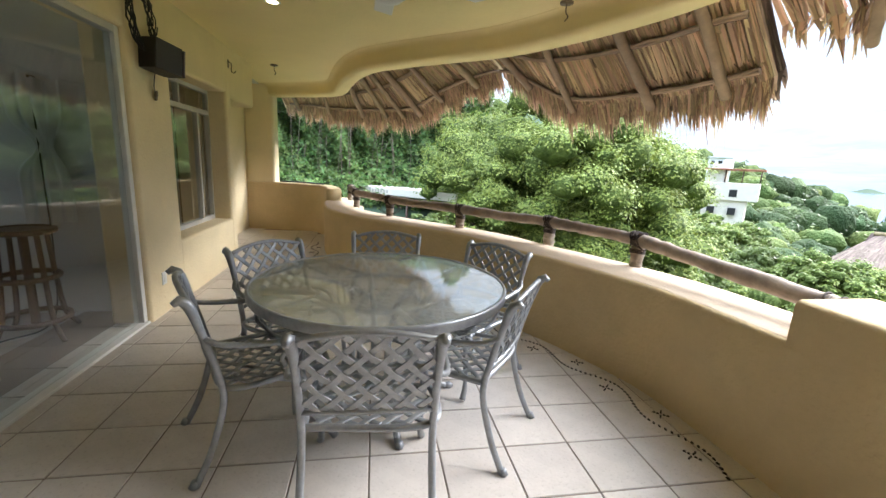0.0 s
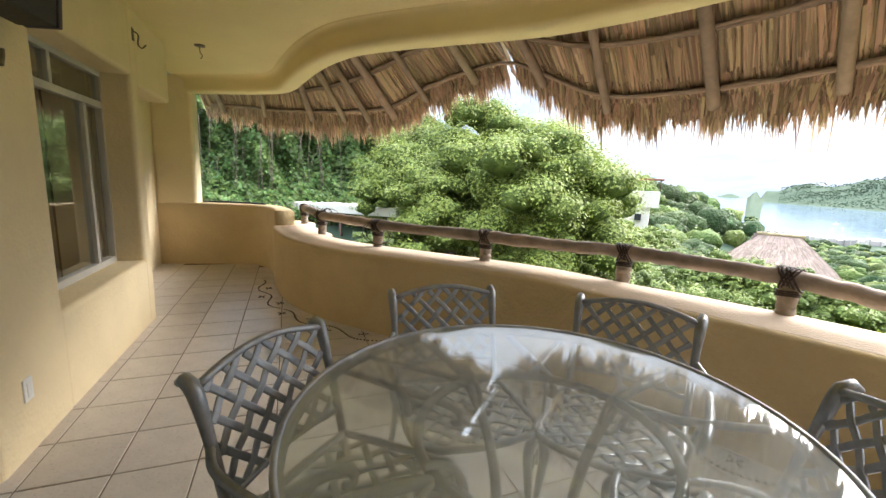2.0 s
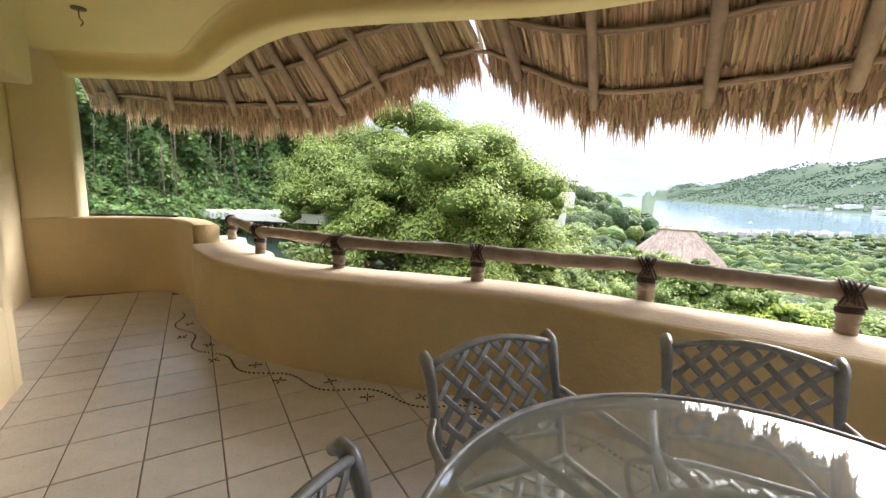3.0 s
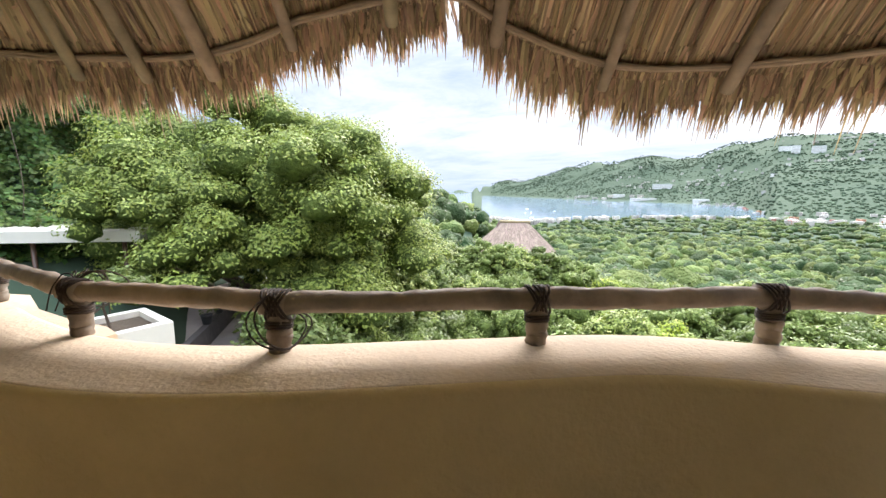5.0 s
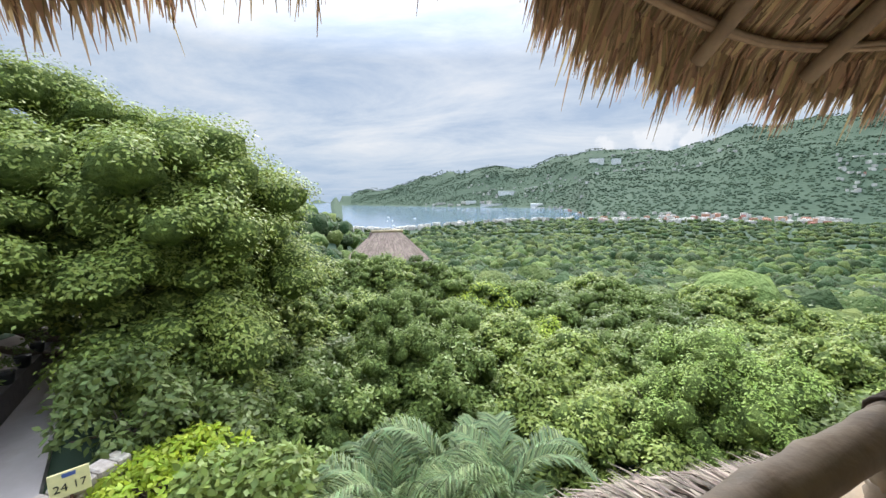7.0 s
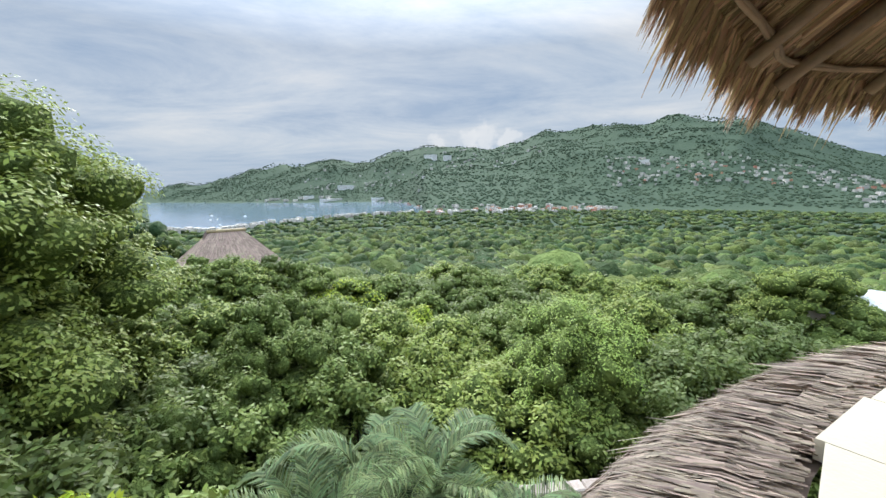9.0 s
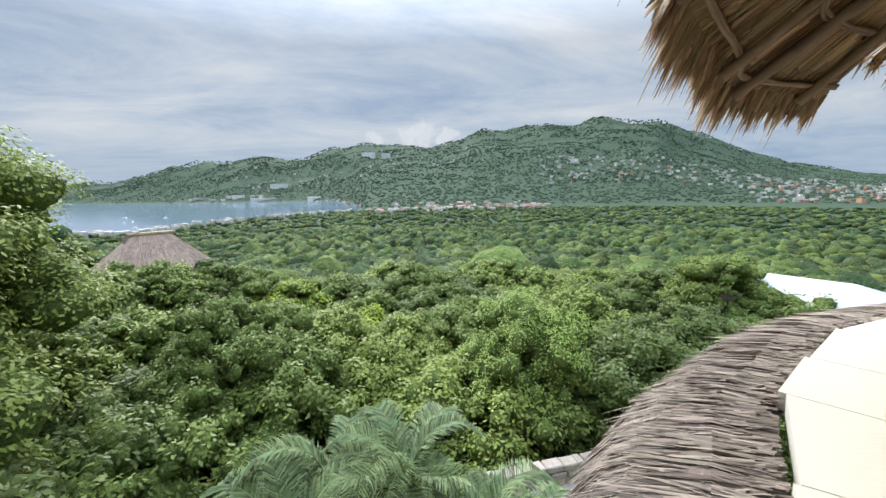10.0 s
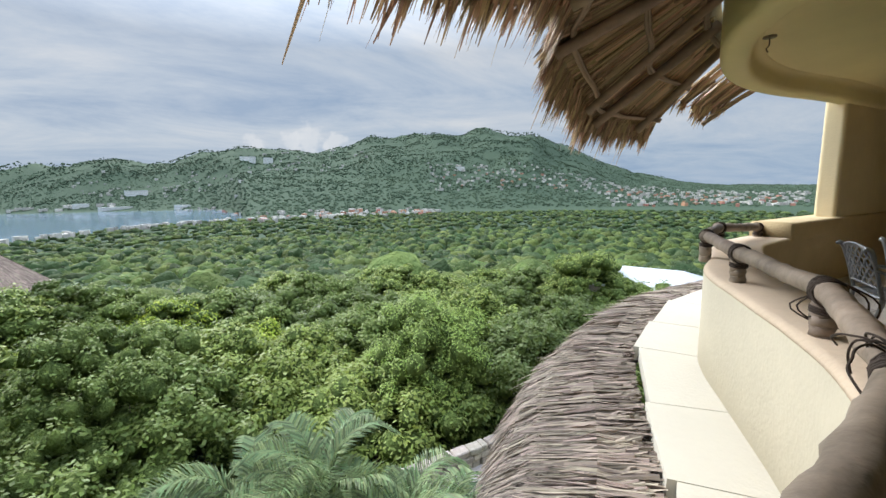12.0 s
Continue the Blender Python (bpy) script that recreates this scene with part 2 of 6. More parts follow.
M_ASPH = mat("driveway", (0.33, 0.28, 0.255), 0.95, var=0.2, scale=1.2, bump=0.005, stain=0.3)
M_SOIL = mat("soil", (0.12, 0.085, 0.055), 0.95, var=0.4, scale=3, bump=0.02)
M_L1 = leaf_mat("leaf_bright", (0.28, 0.345, 0.07), 0.2, 0.25)
M_L2 = leaf_mat("leaf_mid", (0.20, 0.265, 0.058), 0.22, 0.25)
M_L3 = leaf_mat("leaf_dark", (0.14, 0.185, 0.05), 0.22, 0.25)
M_L4 = leaf_mat("leaf_lime", (0.40, 0.50, 0.05), 0.3, 0.42)
M_L5 = leaf_mat("leaf_feathery", (0.34, 0.46, 0.10), 0.2, 0.35)
M_PALM = leaf_mat("palm_leaf", (0.20, 0.27, 0.115), 0.55)
M_VINE = leaf_mat("vine_leaf", (0.12, 0.20, 0.05), 0.5)


# ---- mesh helpers ----
def mesh_from(name, verts, faces, material, smooth=False):
    me = bpy.data.meshes.new(name)
    me.from_pydata([tuple(v) for v in verts], [], [tuple(f) for f in faces])
    me.materials.append(material)
    if smooth:
        me.polygons.foreach_set("use_smooth", [True] * len(me.polygons))
    me.update()
    return me


def quads(name, V, material, n=4):
    """A mesh of loose polygons of n corners each, out of an array of shape (count, n, 3)."""
    V = np.asarray(V, dtype=np.float32)
    k = len(V)
    me = bpy.data.meshes.new(name)
    me.vertices.add(k * n)
    me.vertices.foreach_set("co", V.reshape(-1))
    me.loops.add(k * n)
    me.loops.foreach_set("vertex_index", np.arange(k * n, dtype=np.int32))
    me.polygons.add(k)
    me.polygons.foreach_set("loop_start", np.arange(0, k * n, n, dtype=np.int32))
    me.materials.append(material)
    me.update(calc_edges=True)
    return me


def part(name, me, parent, label="", m=None):
    if isinstance(me, bmesh.types.BMesh):
        raise TypeError("mesh data wanted")
    ob = new(name, me)
    ob.parent = parent
    if m is not None:
        ob.matrix_basis = m
    if label:
        tagged(ob, label)
    return ob


def thing(name, label, category, place=None, group="", kind=""):
    e = new(name)
    e.empty_display_size = 0.1
    if place is not None:
        e.matrix_basis = place
    return tagged(e, label, category, group, kind)


def structure(name, me, label, category):
    return tagged(new(name, me), label, category, kind="structure")


def box(x0, x1, y0, y1, z0, z1, material, bevel=0.0, seg=2, name="box"):
    bm = bmesh.new()
    bmesh.ops.create_cube(bm, size=1)
    for v in bm.verts:
        v.co = Vector(((x0 + x1) / 2 + v.co.x * (x1 - x0), (y0 + y1) / 2 + v.co.y * (y1 - y0), (z0 + z1) / 2 + v.co.z * (z1 - z0)))
    if bevel:
        bmesh.ops.bevel(bm, geom=bm.edges[:], offset=bevel, segments=seg, affect="EDGES", profile=0.5)
    me = bpy.data.meshes.new(name)
    bm.to_mesh(me)
    bm.free()
    me.materials.append(material)
    return me


def prism(poly, z0, z1, material, name="prism"):
    """A vertical prism over a plan polygon (counter-clockwise)."""
    n = len(poly)
    V = [(x, y, z0) for x, y in poly] + [(x, y, z1) for x, y in poly]
    F = [(i, (i + 1) % n, n + (i + 1) % n, n + i) for i in range(n)] + [tuple(range(n, 2 * n)), tuple(reversed(range(n)))]
    return mesh_from(name, V, F, material)


def rounded_rect(x0, x1, y0, y1, r, n=5):
    P = []
    for cx, cy, a0 in ((x1 - r, y0 + r, -90), (x1 - r, y1 - r, 0), (x0 + r, y1 - r, 90), (x0 + r, y0 + r, 180)):
        for i in range(n + 1):
            a = radians(a0 + 90 * i / n)
            P.append((cx + r * math.cos(a), cy + r * math.sin(a)))
    return P


def spline(P, n):
    """n points evenly spaced along a smooth curve through the control points P."""
    P = np.asarray(P, float)
    Q = np.vstack([2 * P[0] - P[1], P, 2 * P[-1] - P[-2]])
    out = []
    for i in range(len(P) - 1):
        a, b, c, d = Q[i:i + 4]
        for t in np.linspace(0, 1, 24, endpoint=False):
            out.append(0.5 * (2 * b + (c - a) * t + (2 * a - 5 * b + 4 * c - d) * t * t + (3 * b - a - 3 * c + d) * t ** 3))
    out.append(P[-1])
    out = np.array(out)
    s = np.r_[0, np.cumsum(np.linalg.norm(np.diff(out, axis=0), axis=1))]
    u = np.linspace(0, s[-1], n)
    return np.stack([np.interp(u, s, out[:, k]) for k in range(out.shape[1])], 1)


def side(P):
    """Unit normals to the right of a plan curve."""
    T = np.gradient(P[:, :2], axis=0)
    T /= np.linalg.norm(T, axis=1)[:, None] + 1e-9
    return np.stack([T[:, 1], -T[:, 0]], 1)


def sweep(P, profile, material, name, closed=True, caps=True, smooth=True):
    """Sweeps a profile of (outward, z) pairs along a plan curve."""
    Nn = side(P)
    k, n = len(profile), len(P)
    V = [(P[i, 0] + Nn[i, 0] * o, P[i, 1] + Nn[i, 1] * o, z) for i in range(n) for o, z in profile]
    F = []
    for i in range(n - 1):
        for j in range(k if closed else k - 1):
            j2 = (j + 1) % k
            F.append((i * k + j, i * k + j2, (i + 1) * k + j2, (i + 1) * k + j))
    if closed and caps:
        F += [tuple(range(k)), tuple(reversed(range((n - 1) * k, n * k)))]
    me = mesh_from(name, V, F, material, smooth)
    bm = bmesh.new(); bm.from_mesh(me)
    bmesh.ops.recalc_face_normals(bm, faces=bm.faces[:])
    bm.to_mesh(me); bm.free()
    return me


def tube(P, r, material, n=8, name="tube", wob=0.0, caps=True, seed=0):
    """A round bar along points P; r is one radius or one per point; wob: unevenness."""
    P = np.asarray(P, float)
    k = len(P)
    R = np.full(k, r) if np.isscalar(r) else np.asarray(r, float)
    T = np.gradient(P, axis=0)
    T /= np.linalg.norm(T, axis=1)[:, None] + 1e-9
    up = np.array([0, 0, 1.0]) if abs(T[0, 2]) < 0.9 else np.array([1.0, 0, 0])
    V = []
    rg = np.random.RandomState(seed + k)
    b = up
    for i in range(k):
        a = np.cross(T[i], b); a /= np.linalg.norm(a) + 1e-9
        b = np.cross(a, T[i])
        ph = rg.rand(n) * wob
        for j in range(n):
            th = 2 * math.pi * j / n
            V.append(P[i] + (a * math.cos(th) + b * math.sin(th)) * R[i] * (1 + ph[j] - wob / 2))
    F = [(i * n + j, i * n + (j + 1) % n, (i + 1) * n + (j + 1) % n, (i + 1) * n + j) for i in range(k - 1) for j in range(n)]
    if caps:
        F += [tuple(reversed(range(n))), tuple(range((k - 1) * n, k * n))]
    return mesh_from(name, V, F, material, True)


def joined(meshes, name):
    """One mesh out of several (materials of the first)."""
    V, F, base, sm = [], [], 0, []
    for me in meshes:
        V += [tuple(v.co) for v in me.vertices]
        for p in me.polygons:
            F.append(tuple(base + i for i in p.vertices)); sm.append(p.use_smooth)
        base += len(me.vertices)
    out = bpy.data.meshes.new(name)
    out.from_pydata(V, [], F)
    out.materials.append(meshes[0].materials[0])
    out.polygons.foreach_set("use_smooth", sm)
    for me in meshes:
        bpy.data.meshes.remove(me)
    return out


def ring(r, z, br, material, n=40, name="ring", flat=None):
    """A torus of radius r at height z; br: bar radius; flat: its half height where the bar is a band."""
    V, F, m = [], [], 8
    for i in range(n):
        a = 2 * math.pi * i / n
        for j in range(m):
            t = 2 * math.pi * j / m
            V.append(((r + br * math.cos(t)) * math.cos(a), (r + br * math.cos(t)) * math.sin(a), z + (flat or br) * math.sin(t)))
    for i in range(n):
        for j in range(m):
            F.append((i * m + j, ((i + 1) % n) * m + j, ((i + 1) % n) * m + (j + 1) % m, i * m + (j + 1) % m))
    return mesh_from(name, V, F, material, True)


# ---- plan ----
WALL_X = -1.14                     # face of the house wall
CEIL_Z, BEAM_Z = 2.62, 2.41        # ceiling, underside of the curved edge beam
CAP_Z, HIGH_Z = 0.695, 0.885       # top of the low and of the raised parapet
THICK = 0.45
INNER = [(2.42, 2.63), (2.40, 2.96), (2.33, 3.44), (2.11, 3.97), (1.82, 4.51), (1.64, 4.92), (1.45, 5.2), (1.16, 5.51), (0.88, 5.81), (0.62, 6.09), (0.33, 6.45), (0.10, 6.85), (-0.04, 7.27), (-0.12, 7.75), (-0.15, 8.12)]
FAR_END = [(-0.15, 8.12), (-0.2, 8.5), (-0.31, 8.87), (-0.55, 9.16), (-1.07, 9.28), (-1.75, 9.36)]
NEAR_END = [(2.42, -1.6), (2.44, 0.0), (2.44, 1.2), (2.43, 2.0), (2.42, 2.63)]
POSTS = [(0.22, 8.40), (0.366, 7.292), (0.813, 6.40), (1.552, 5.589), (2.232, 4.762), (2.564, 3.925), (2.75, 2.69)]
TABLE = (0.66, 3.43)
inner = spline(INNER, 90)
inner = inner - np.c_[np.linspace(0.0, 0.025, 90), np.linspace(0.0, 0.02, 90)]


def cap_profile(top, low=-0.28, t=THICK, r=0.032, inside=0.0):
    P = [(0, inside)]
    for i in range(5):
        a = radians(180 - 22.5 * i)
        P.append((r + r * math.cos(a), top - r + r * math.sin(a)))
    for i in range(5):
        a = radians(90 - 22.5 * i)
        P.append((t - r + r * math.cos(a), top - r + r * math.sin(a)))
    P += [(t, low), (0, low)]
    return P


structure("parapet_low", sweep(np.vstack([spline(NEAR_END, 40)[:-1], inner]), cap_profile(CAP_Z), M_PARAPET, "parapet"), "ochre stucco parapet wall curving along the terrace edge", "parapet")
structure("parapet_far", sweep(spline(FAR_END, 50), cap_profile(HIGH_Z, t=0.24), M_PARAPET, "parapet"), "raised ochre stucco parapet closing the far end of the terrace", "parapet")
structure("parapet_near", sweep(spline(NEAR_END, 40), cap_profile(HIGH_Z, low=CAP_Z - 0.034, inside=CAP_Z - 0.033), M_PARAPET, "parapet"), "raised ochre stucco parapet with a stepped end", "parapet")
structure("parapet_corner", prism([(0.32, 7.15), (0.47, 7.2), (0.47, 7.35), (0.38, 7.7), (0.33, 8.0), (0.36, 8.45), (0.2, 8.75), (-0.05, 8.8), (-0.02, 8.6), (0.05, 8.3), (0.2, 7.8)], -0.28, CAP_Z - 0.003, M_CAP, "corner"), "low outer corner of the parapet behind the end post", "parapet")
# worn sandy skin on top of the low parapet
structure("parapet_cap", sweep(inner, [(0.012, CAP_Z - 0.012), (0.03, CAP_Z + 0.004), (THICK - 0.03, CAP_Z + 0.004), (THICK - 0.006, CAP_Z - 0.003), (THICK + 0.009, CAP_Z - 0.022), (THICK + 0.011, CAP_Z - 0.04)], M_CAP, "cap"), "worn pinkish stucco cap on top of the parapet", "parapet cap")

# ---- floor ----
edge_in = np.vstack([spline(NEAR_END, 12)[:-1], inner[::3], spline(FAR_END, 16)[1:]]) + np.array([0.12, 0.05])
FLOOR = structure("floor", prism([tuple(p) for p in edge_in] + [(-1.8, 9.5), (-1.8, -1.7)], -0.25, -0.004, M_GROUT, "floor"), "terrace floor of square beige ceramic tiles with dark joints", "floor")


def inner_x(y):
    """x of the parapet's inside face at y."""
    P = np.vstack([NEAR_END, INNER, FAR_END])
    return float(np.interp(y, P[:, 1], P[:, 0]))


# ---- house wall along the terrace ----
def wall_piece(name, y0, y1, z0, z1, r=0.035, x=WALL_X, t=0.3):
    return prism(rounded_rect(x - t, x, y0, y1, r), z0, z1, M_STUCCO, name)


D0, D1, DTOP = 1.35, 4.66, 2.2     # sliding door
W0, W1, WBOT, WTOP = 5.30, 6.70, 0.565, 2.08   # window
P1 = 6.87                          # end of the flush wall
west = thing("wall_west", "ochre stucco house wall with rounded corners", "wall", kind="structure")
part("wall_panel", wall_piece("pier", D1, W0, 0, CEIL_Z + 0.1), west)
part("wall_panel", box(WALL_X - 0.3, WALL_X - 0.001, W0 - 0.035, W1 + 0.035, -0.1, WBOT, M_STUCCO, 0.03, 3), west)
part("wall_panel", box(WALL_X - 0.3, WALL_X - 0.001, W0 - 0.035, W1 + 0.035, WTOP, CEIL_Z + 0.1, M_STUCCO, 0.03, 3), west)
part("wall_panel", wall_piece("pier", W1, P1, 0, CEIL_Z + 0.1), west)
part("wall_panel", box(WALL_X - 0.3, WALL_X - 0.001, -1.6, D1 + 0.035, DTOP, CEIL_Z + 0.1, M_STUCCO, 0.03, 3), west)
part("wall_panel", box(WALL_X - 0.3, WALL_X, -1.6, D0, 0, DTOP, M_STUCCO, 0.03, 3), west)
part("wall_panel", box(WALL_X - 0.4, WALL_X - 0.001, P1 - 0.035, 7.85, 2.03, CEIL_Z + 0.1, M_STUCCO, 0.03, 3), west)
structure("wall_recess", joined([box(-1.95, -1.71, 7.35, 9.8, -0.1, CEIL_Z + 0.1, M_STUCCO), box(-1.95, -1.71, P1 - 0.2, 7.35, 2.03, CEIL_Z + 0.1, M_STUCCO), box(-1.71, WALL_X - 0.3, P1 - 0.2, P1 - 0.05, 0, CEIL_Z + 0.1, M_STUCCO)], "recess"), "set-back ochre stucco wall beside the side door", "wall")
structure("wall_end", prism(rounded_rect(-1.72, -1.21, 9.36, 9.75, 0.05), HIGH_Z - 0.02, CEIL_Z + 0.1, M_STUCCO, "end"), "bright stucco wall end above the parapet", "wall")
structure("wall_south", box(-1.44, 2.9, -1.9, -1.6, -0.3, CEIL_Z + 0.1, M_STUCCO), "plain ochre stucco wall closing the terrace", "wall")
structure("column", prism(rounded_rect(2.5, 2.75, -1.6, 1.2, 0.05), HIGH_Z - 0.3, BEAM_Z + 0.05, M_STUCCO, "column"), "stucco pier standing on the raised parapet", "column")

# ---- ceiling with the curved edge beam ----
BEAM = [(2.66, -1.6), (2.66, 0.3), (2.65, 1.6), (2.73, 2.87), (2.63, 3.76), (2.36, 4.51), (1.90, 5.29), (1.32, 5.85), (0.96, 6.19), (0.64, 6.57), (0.42, 7.15), (0.26, 7.9), (0.16, 8.45), (0.0, 8.8), (-0.32, 9.07), (-0.75, 9.32), (-1.25, 9.6)]
beam_line = spline(BEAM, 140)
prof = [(0, 2.95)]
for i in range(5):
    a = radians(-22.5 * i)
    prof.append((-0.06 + 0.06 * math.cos(a), BEAM_Z + 0.06 + 0.06 * math.sin(a)))
for i in range(5):
    a = radians(-90 - 22.5 * i)
    prof.append((-0.17 + 0.06 * math.cos(a), BEAM_Z + 0.06 + 0.06 * math.sin(a)))
for i in range(6):
    a = radians(18 * i)
    prof.append((-0.31 + 0.08 * math.cos(a), CEIL_Z - 0.08 + 0.08 * math.sin(a)))
prof.append((-0.33, 2.95))
structure("edge_beam", sweep(beam_line, prof, M_CEIL, "beam"), "smooth ochre plaster beam waving along the ceiling edge", "beam")
cn = side(beam_line)
edge = [(p[0] - n[0] * 0.3, p[1] - n[1] * 0.3) for p, n in zip(beam_line, cn)]
structure("ceiling", prism(edge + [(-1.95, 9.6), (-1.95, -1.7), (2.3, -1.7)], CEIL_Z, 2.95, M_CEIL, "ceiling"), "smooth yellow plaster terrace ceiling", "ceiling")

# ---- log rail ----
def log(points, r, name, seed, wob=0.14):
    P = spline(points, 22)
    rg = np.random.RandomState(seed)
    P = P + rg.randn(*P.shape) * 0.0025
    R = r * (1 + 0.10 * np.convolve(rg.randn(26), np.ones(5) / 5, "valid"))
    return tube(P, R, M_LOG, 12, name, wob, seed=seed)


RAIL_Z = 0.905
rail = thing("log_rail", "round weathered log handrail lashed to short posts on the parapet", "railing")
heads = [(x, y, RAIL_Z) for x, y in POSTS[:-1]] + [(*POSTS[-1], RAIL_Z - 0.085), (2.755, 2.635, RAIL_Z - 0.09)]
for i in range(len(heads) - 1):
    a, b = np.array(heads[i]), np.array(heads[i + 1])
    d = (b - a) / np.linalg.norm(b - a)
    mid = (a + b) / 2 + np.array([0, 0, random.uniform(-0.012, 0.008)])
    part("rail_log", log([a - d * 0.07, mid, b + d * (0.05 if i < len(heads) - 2 else 0.0)], 0.047, "rail", i), rail)
for i, (x, y) in enumerate(POSTS):
    post = part("post", log([(x, y, CAP_Z - 0.03), (x + 0.003, y, CAP_Z + 0.09), (x, y, heads[i][2] - 0.01)], 0.047, "post", 30 + i), rail)
    # lashing: loops of dark vine round post and rail
    a, b = np.array(heads[max(i - 1, 0)]), np.array(heads[i + 1])
    d = (b - a) / np.linalg.norm(b - a)
    nrm = np.array([d[1], -d[0], 0])
    rg = np.random.RandomState(70 + i)
    loops = []
    for k in range(7 if i < len(POSTS) - 1 else 2):
        c = np.array([x, y, heads[i][2]]) + d * (k - 3) * 0.009
        tilt = (k % 2 * 2 - 1) * 0.55 + rg.uniform(-0.1, 0.1)
        pts = []
        for j in range(17):
            t = 2 * math.pi * j / 16
            rr = 0.056 + rg.uniform(0, 0.004)
            pts.append(c + nrm * math.cos(t) * rr + np.array([0, 0, 1]) * (math.sin(t) * (0.07 if math.sin(t) < 0 else 0.054)) + d * tilt * math.sin(t) * 0.05)
        loops.append(tube(pts, 0.0055, M_LASH, 5, "loop", caps=False))
    for k in range(3):
        z = heads[i][2] - 0.075 - 0.011 * k
        loops.append(tube([(x + 0.052 * math.cos(t), y + 0.052 * math.sin(t), z + 0.004 * math.sin(t * 2)) for t in np.linspace(0, 2 * math.pi, 15)], 0.0055, M_LASH, 5, "loop", caps=False))
    if i == 2:
        for k in range(2):
            s = 0.05 + 0.03 * k
            pts = [(x - 0.03, y, RAIL_Z + 0.05), (x - 0.07 - s, y - 0.03, RAIL_Z - 0.02), (x - 0.05 - s, y - 0.06, CAP_Z + 0.09), (x + 0.0, y - 0.07, CAP_Z + 0.03), (x + 0.06 + s, y - 0.03, CAP_Z + 0.1), (x + 0.04, y, RAIL_Z - 0.02)]
            loops.append(tube(spline(pts, 24), 0.004, M_LASH, 5, "loop"))
    if i == 1:
        for k in range(7):
            a0 = rg.uniform(-0.4, 2.2)
            l = rg.uniform(0.10, 0.26)
            pts = []
            for q in np.linspace(0, 1, 7):
                bend = a0 + (0.9 if k % 2 else -0.8) * q * q
                pts.append((x + math.cos(bend) * l * q + rg.randn() * 0.004, y + math.sin(bend) * l * q, RAIL_Z + 0.045 + 0.05 * math.sin(q * 2.6) - (0.05 + 0.13 * rg.rand()) * q ** 3))
            loops.append(tube(spline(pts, 30), 0.0032, M_LASH, 6, "loop"))
    for lp in loops:
        part("lashing_loop", lp, post, "dark twisted vine lashing")

# ---- thatch eave over the parapet ----
EAVE = [(3.36, 3.95, 2.05), (3.36, 4.24, 2.05), (3.25, 5.12, 2.06), (2.77, 5.72, 2.065), (2.50, 6.34, 2.37), (2.15, 6.54, 2.48), (1.62, 7.15, 2.33), (1.30, 7.83, 2.14), (0.75, 8.85, 2.17), (-0.05, 9.75, 2.25), (-0.62, 10.38, 2.34), (-1.3, 10.9, 2.4)]
TOPS = [(2.72, 3.72, 2.78), (2.60, 3.95, 2.80), (2.36, 4.55, 2.80), (1.95, 5.25, 2.80), (1.42, 5.80, 2.83), (1.12, 6.06, 2.84), (0.78, 6.42, 2.80), (0.48, 7.05, 2.76), (0.26, 7.95, 2.72), (-0.1, 8.85, 2.70), (-0.75, 9.35, 2.72), (-1.35, 9.65, 2.74)]
NE = 1100
eave, tops = spline(EAVE, NE), spline(TOPS, NE)


def strips(A, B, per, width, ext, droop, seed, material, name, lift=0.0, jitter=0.02, curl=0.03, trim=1.0, tuft=0.0, gap=None):
    """Palm blades laid side by side from the upper line A to the lower line B and ext beyond it, folded along the middle.
    tuft gathers the loose ends into bunches of uneven length; gap leaves out a stretch of the eave."""
    rg = np.random.RandomState(seed)
    n = len(A)
    Q = []
    along = np.gradient(B, axis=0)
    along /= np.linalg.norm(along, axis=1)[:, None] + 1e-9
    step = np.linalg.norm(np.diff(B, axis=0), axis=1).mean()
    bunch = max(2, int(0.16 / step))
    reach = rg.uniform(-1, 1, n // bunch + 2)
    for c in range(int(n * per)):
        i = rg.randint(0, n)
        if gap and gap[0] < i / n < gap[1]:
            continue
        a, b = A[i], B[i]
        d = b - a
        ln = np.linalg.norm(d)
        d = d / ln
        sdir = along[i]
        up = np.cross(sdir, d); up = up * (1 if up[2] > 0 else -1)
        s0 = rg.uniform(0, 1 - 0.35) if trim else 0.0
        e = ext * (rg.uniform(0.5, 1.1) + (0.35 if rg.rand() < 0.05 else 0))
        pull = 0.0
        if tuft:
            k = (i + 0.3 * bunch * math.sin(i * 0.11)) / bunch
            k0 = int(min(max(k, 0), n // bunch))
            off = k - k0 - 0.5
            e *= min(1.3, max(0.45, 1 + tuft * (reach[k0] * 0.55 + 0.3 - 1.3 * abs(off))))
            pull = -off * bunch * step * tuft * 1.1
        p0 = a + d * ln * s0 * trim + up * (lift + rg.uniform(-jitter, jitter))
        p1 = b + up * (lift + rg.uniform(-jitter, jitter)) + sdir * rg.randn() * 0.03
        dd = d * (1 - droop) + np.array([0, 0, -1.0]) * droop
        p2 = p1 + dd / np.linalg.norm(dd) * e + sdir * (rg.randn() * 0.03 + pull)
        w = width * rg.uniform(0.5, 1.4)
        tw = rg.uniform(-curl, curl)
        o = sdir * w * 0.5 + up * tw * 0.4
        m = up * w * 0.25
        Q.append((p0 - o, p0 + m, p1 + m, p1 - o))
        Q.append((p0 + m, p0 + o, p1 + o, p1 + m))
        pm = (p1 + p2) / 2 + sdir * (rg.randn() * 0.012 + 0.15 * pull)
        Q.append((p1 - o, p1 + o, pm + o * 0.75, pm - o * 0.75))
        Q.append((pm - o * 0.75, pm + o * 0.75, p2 + o * 0.12, p2 - o * 0.12))
    return quads(name, np.array(Q), material)


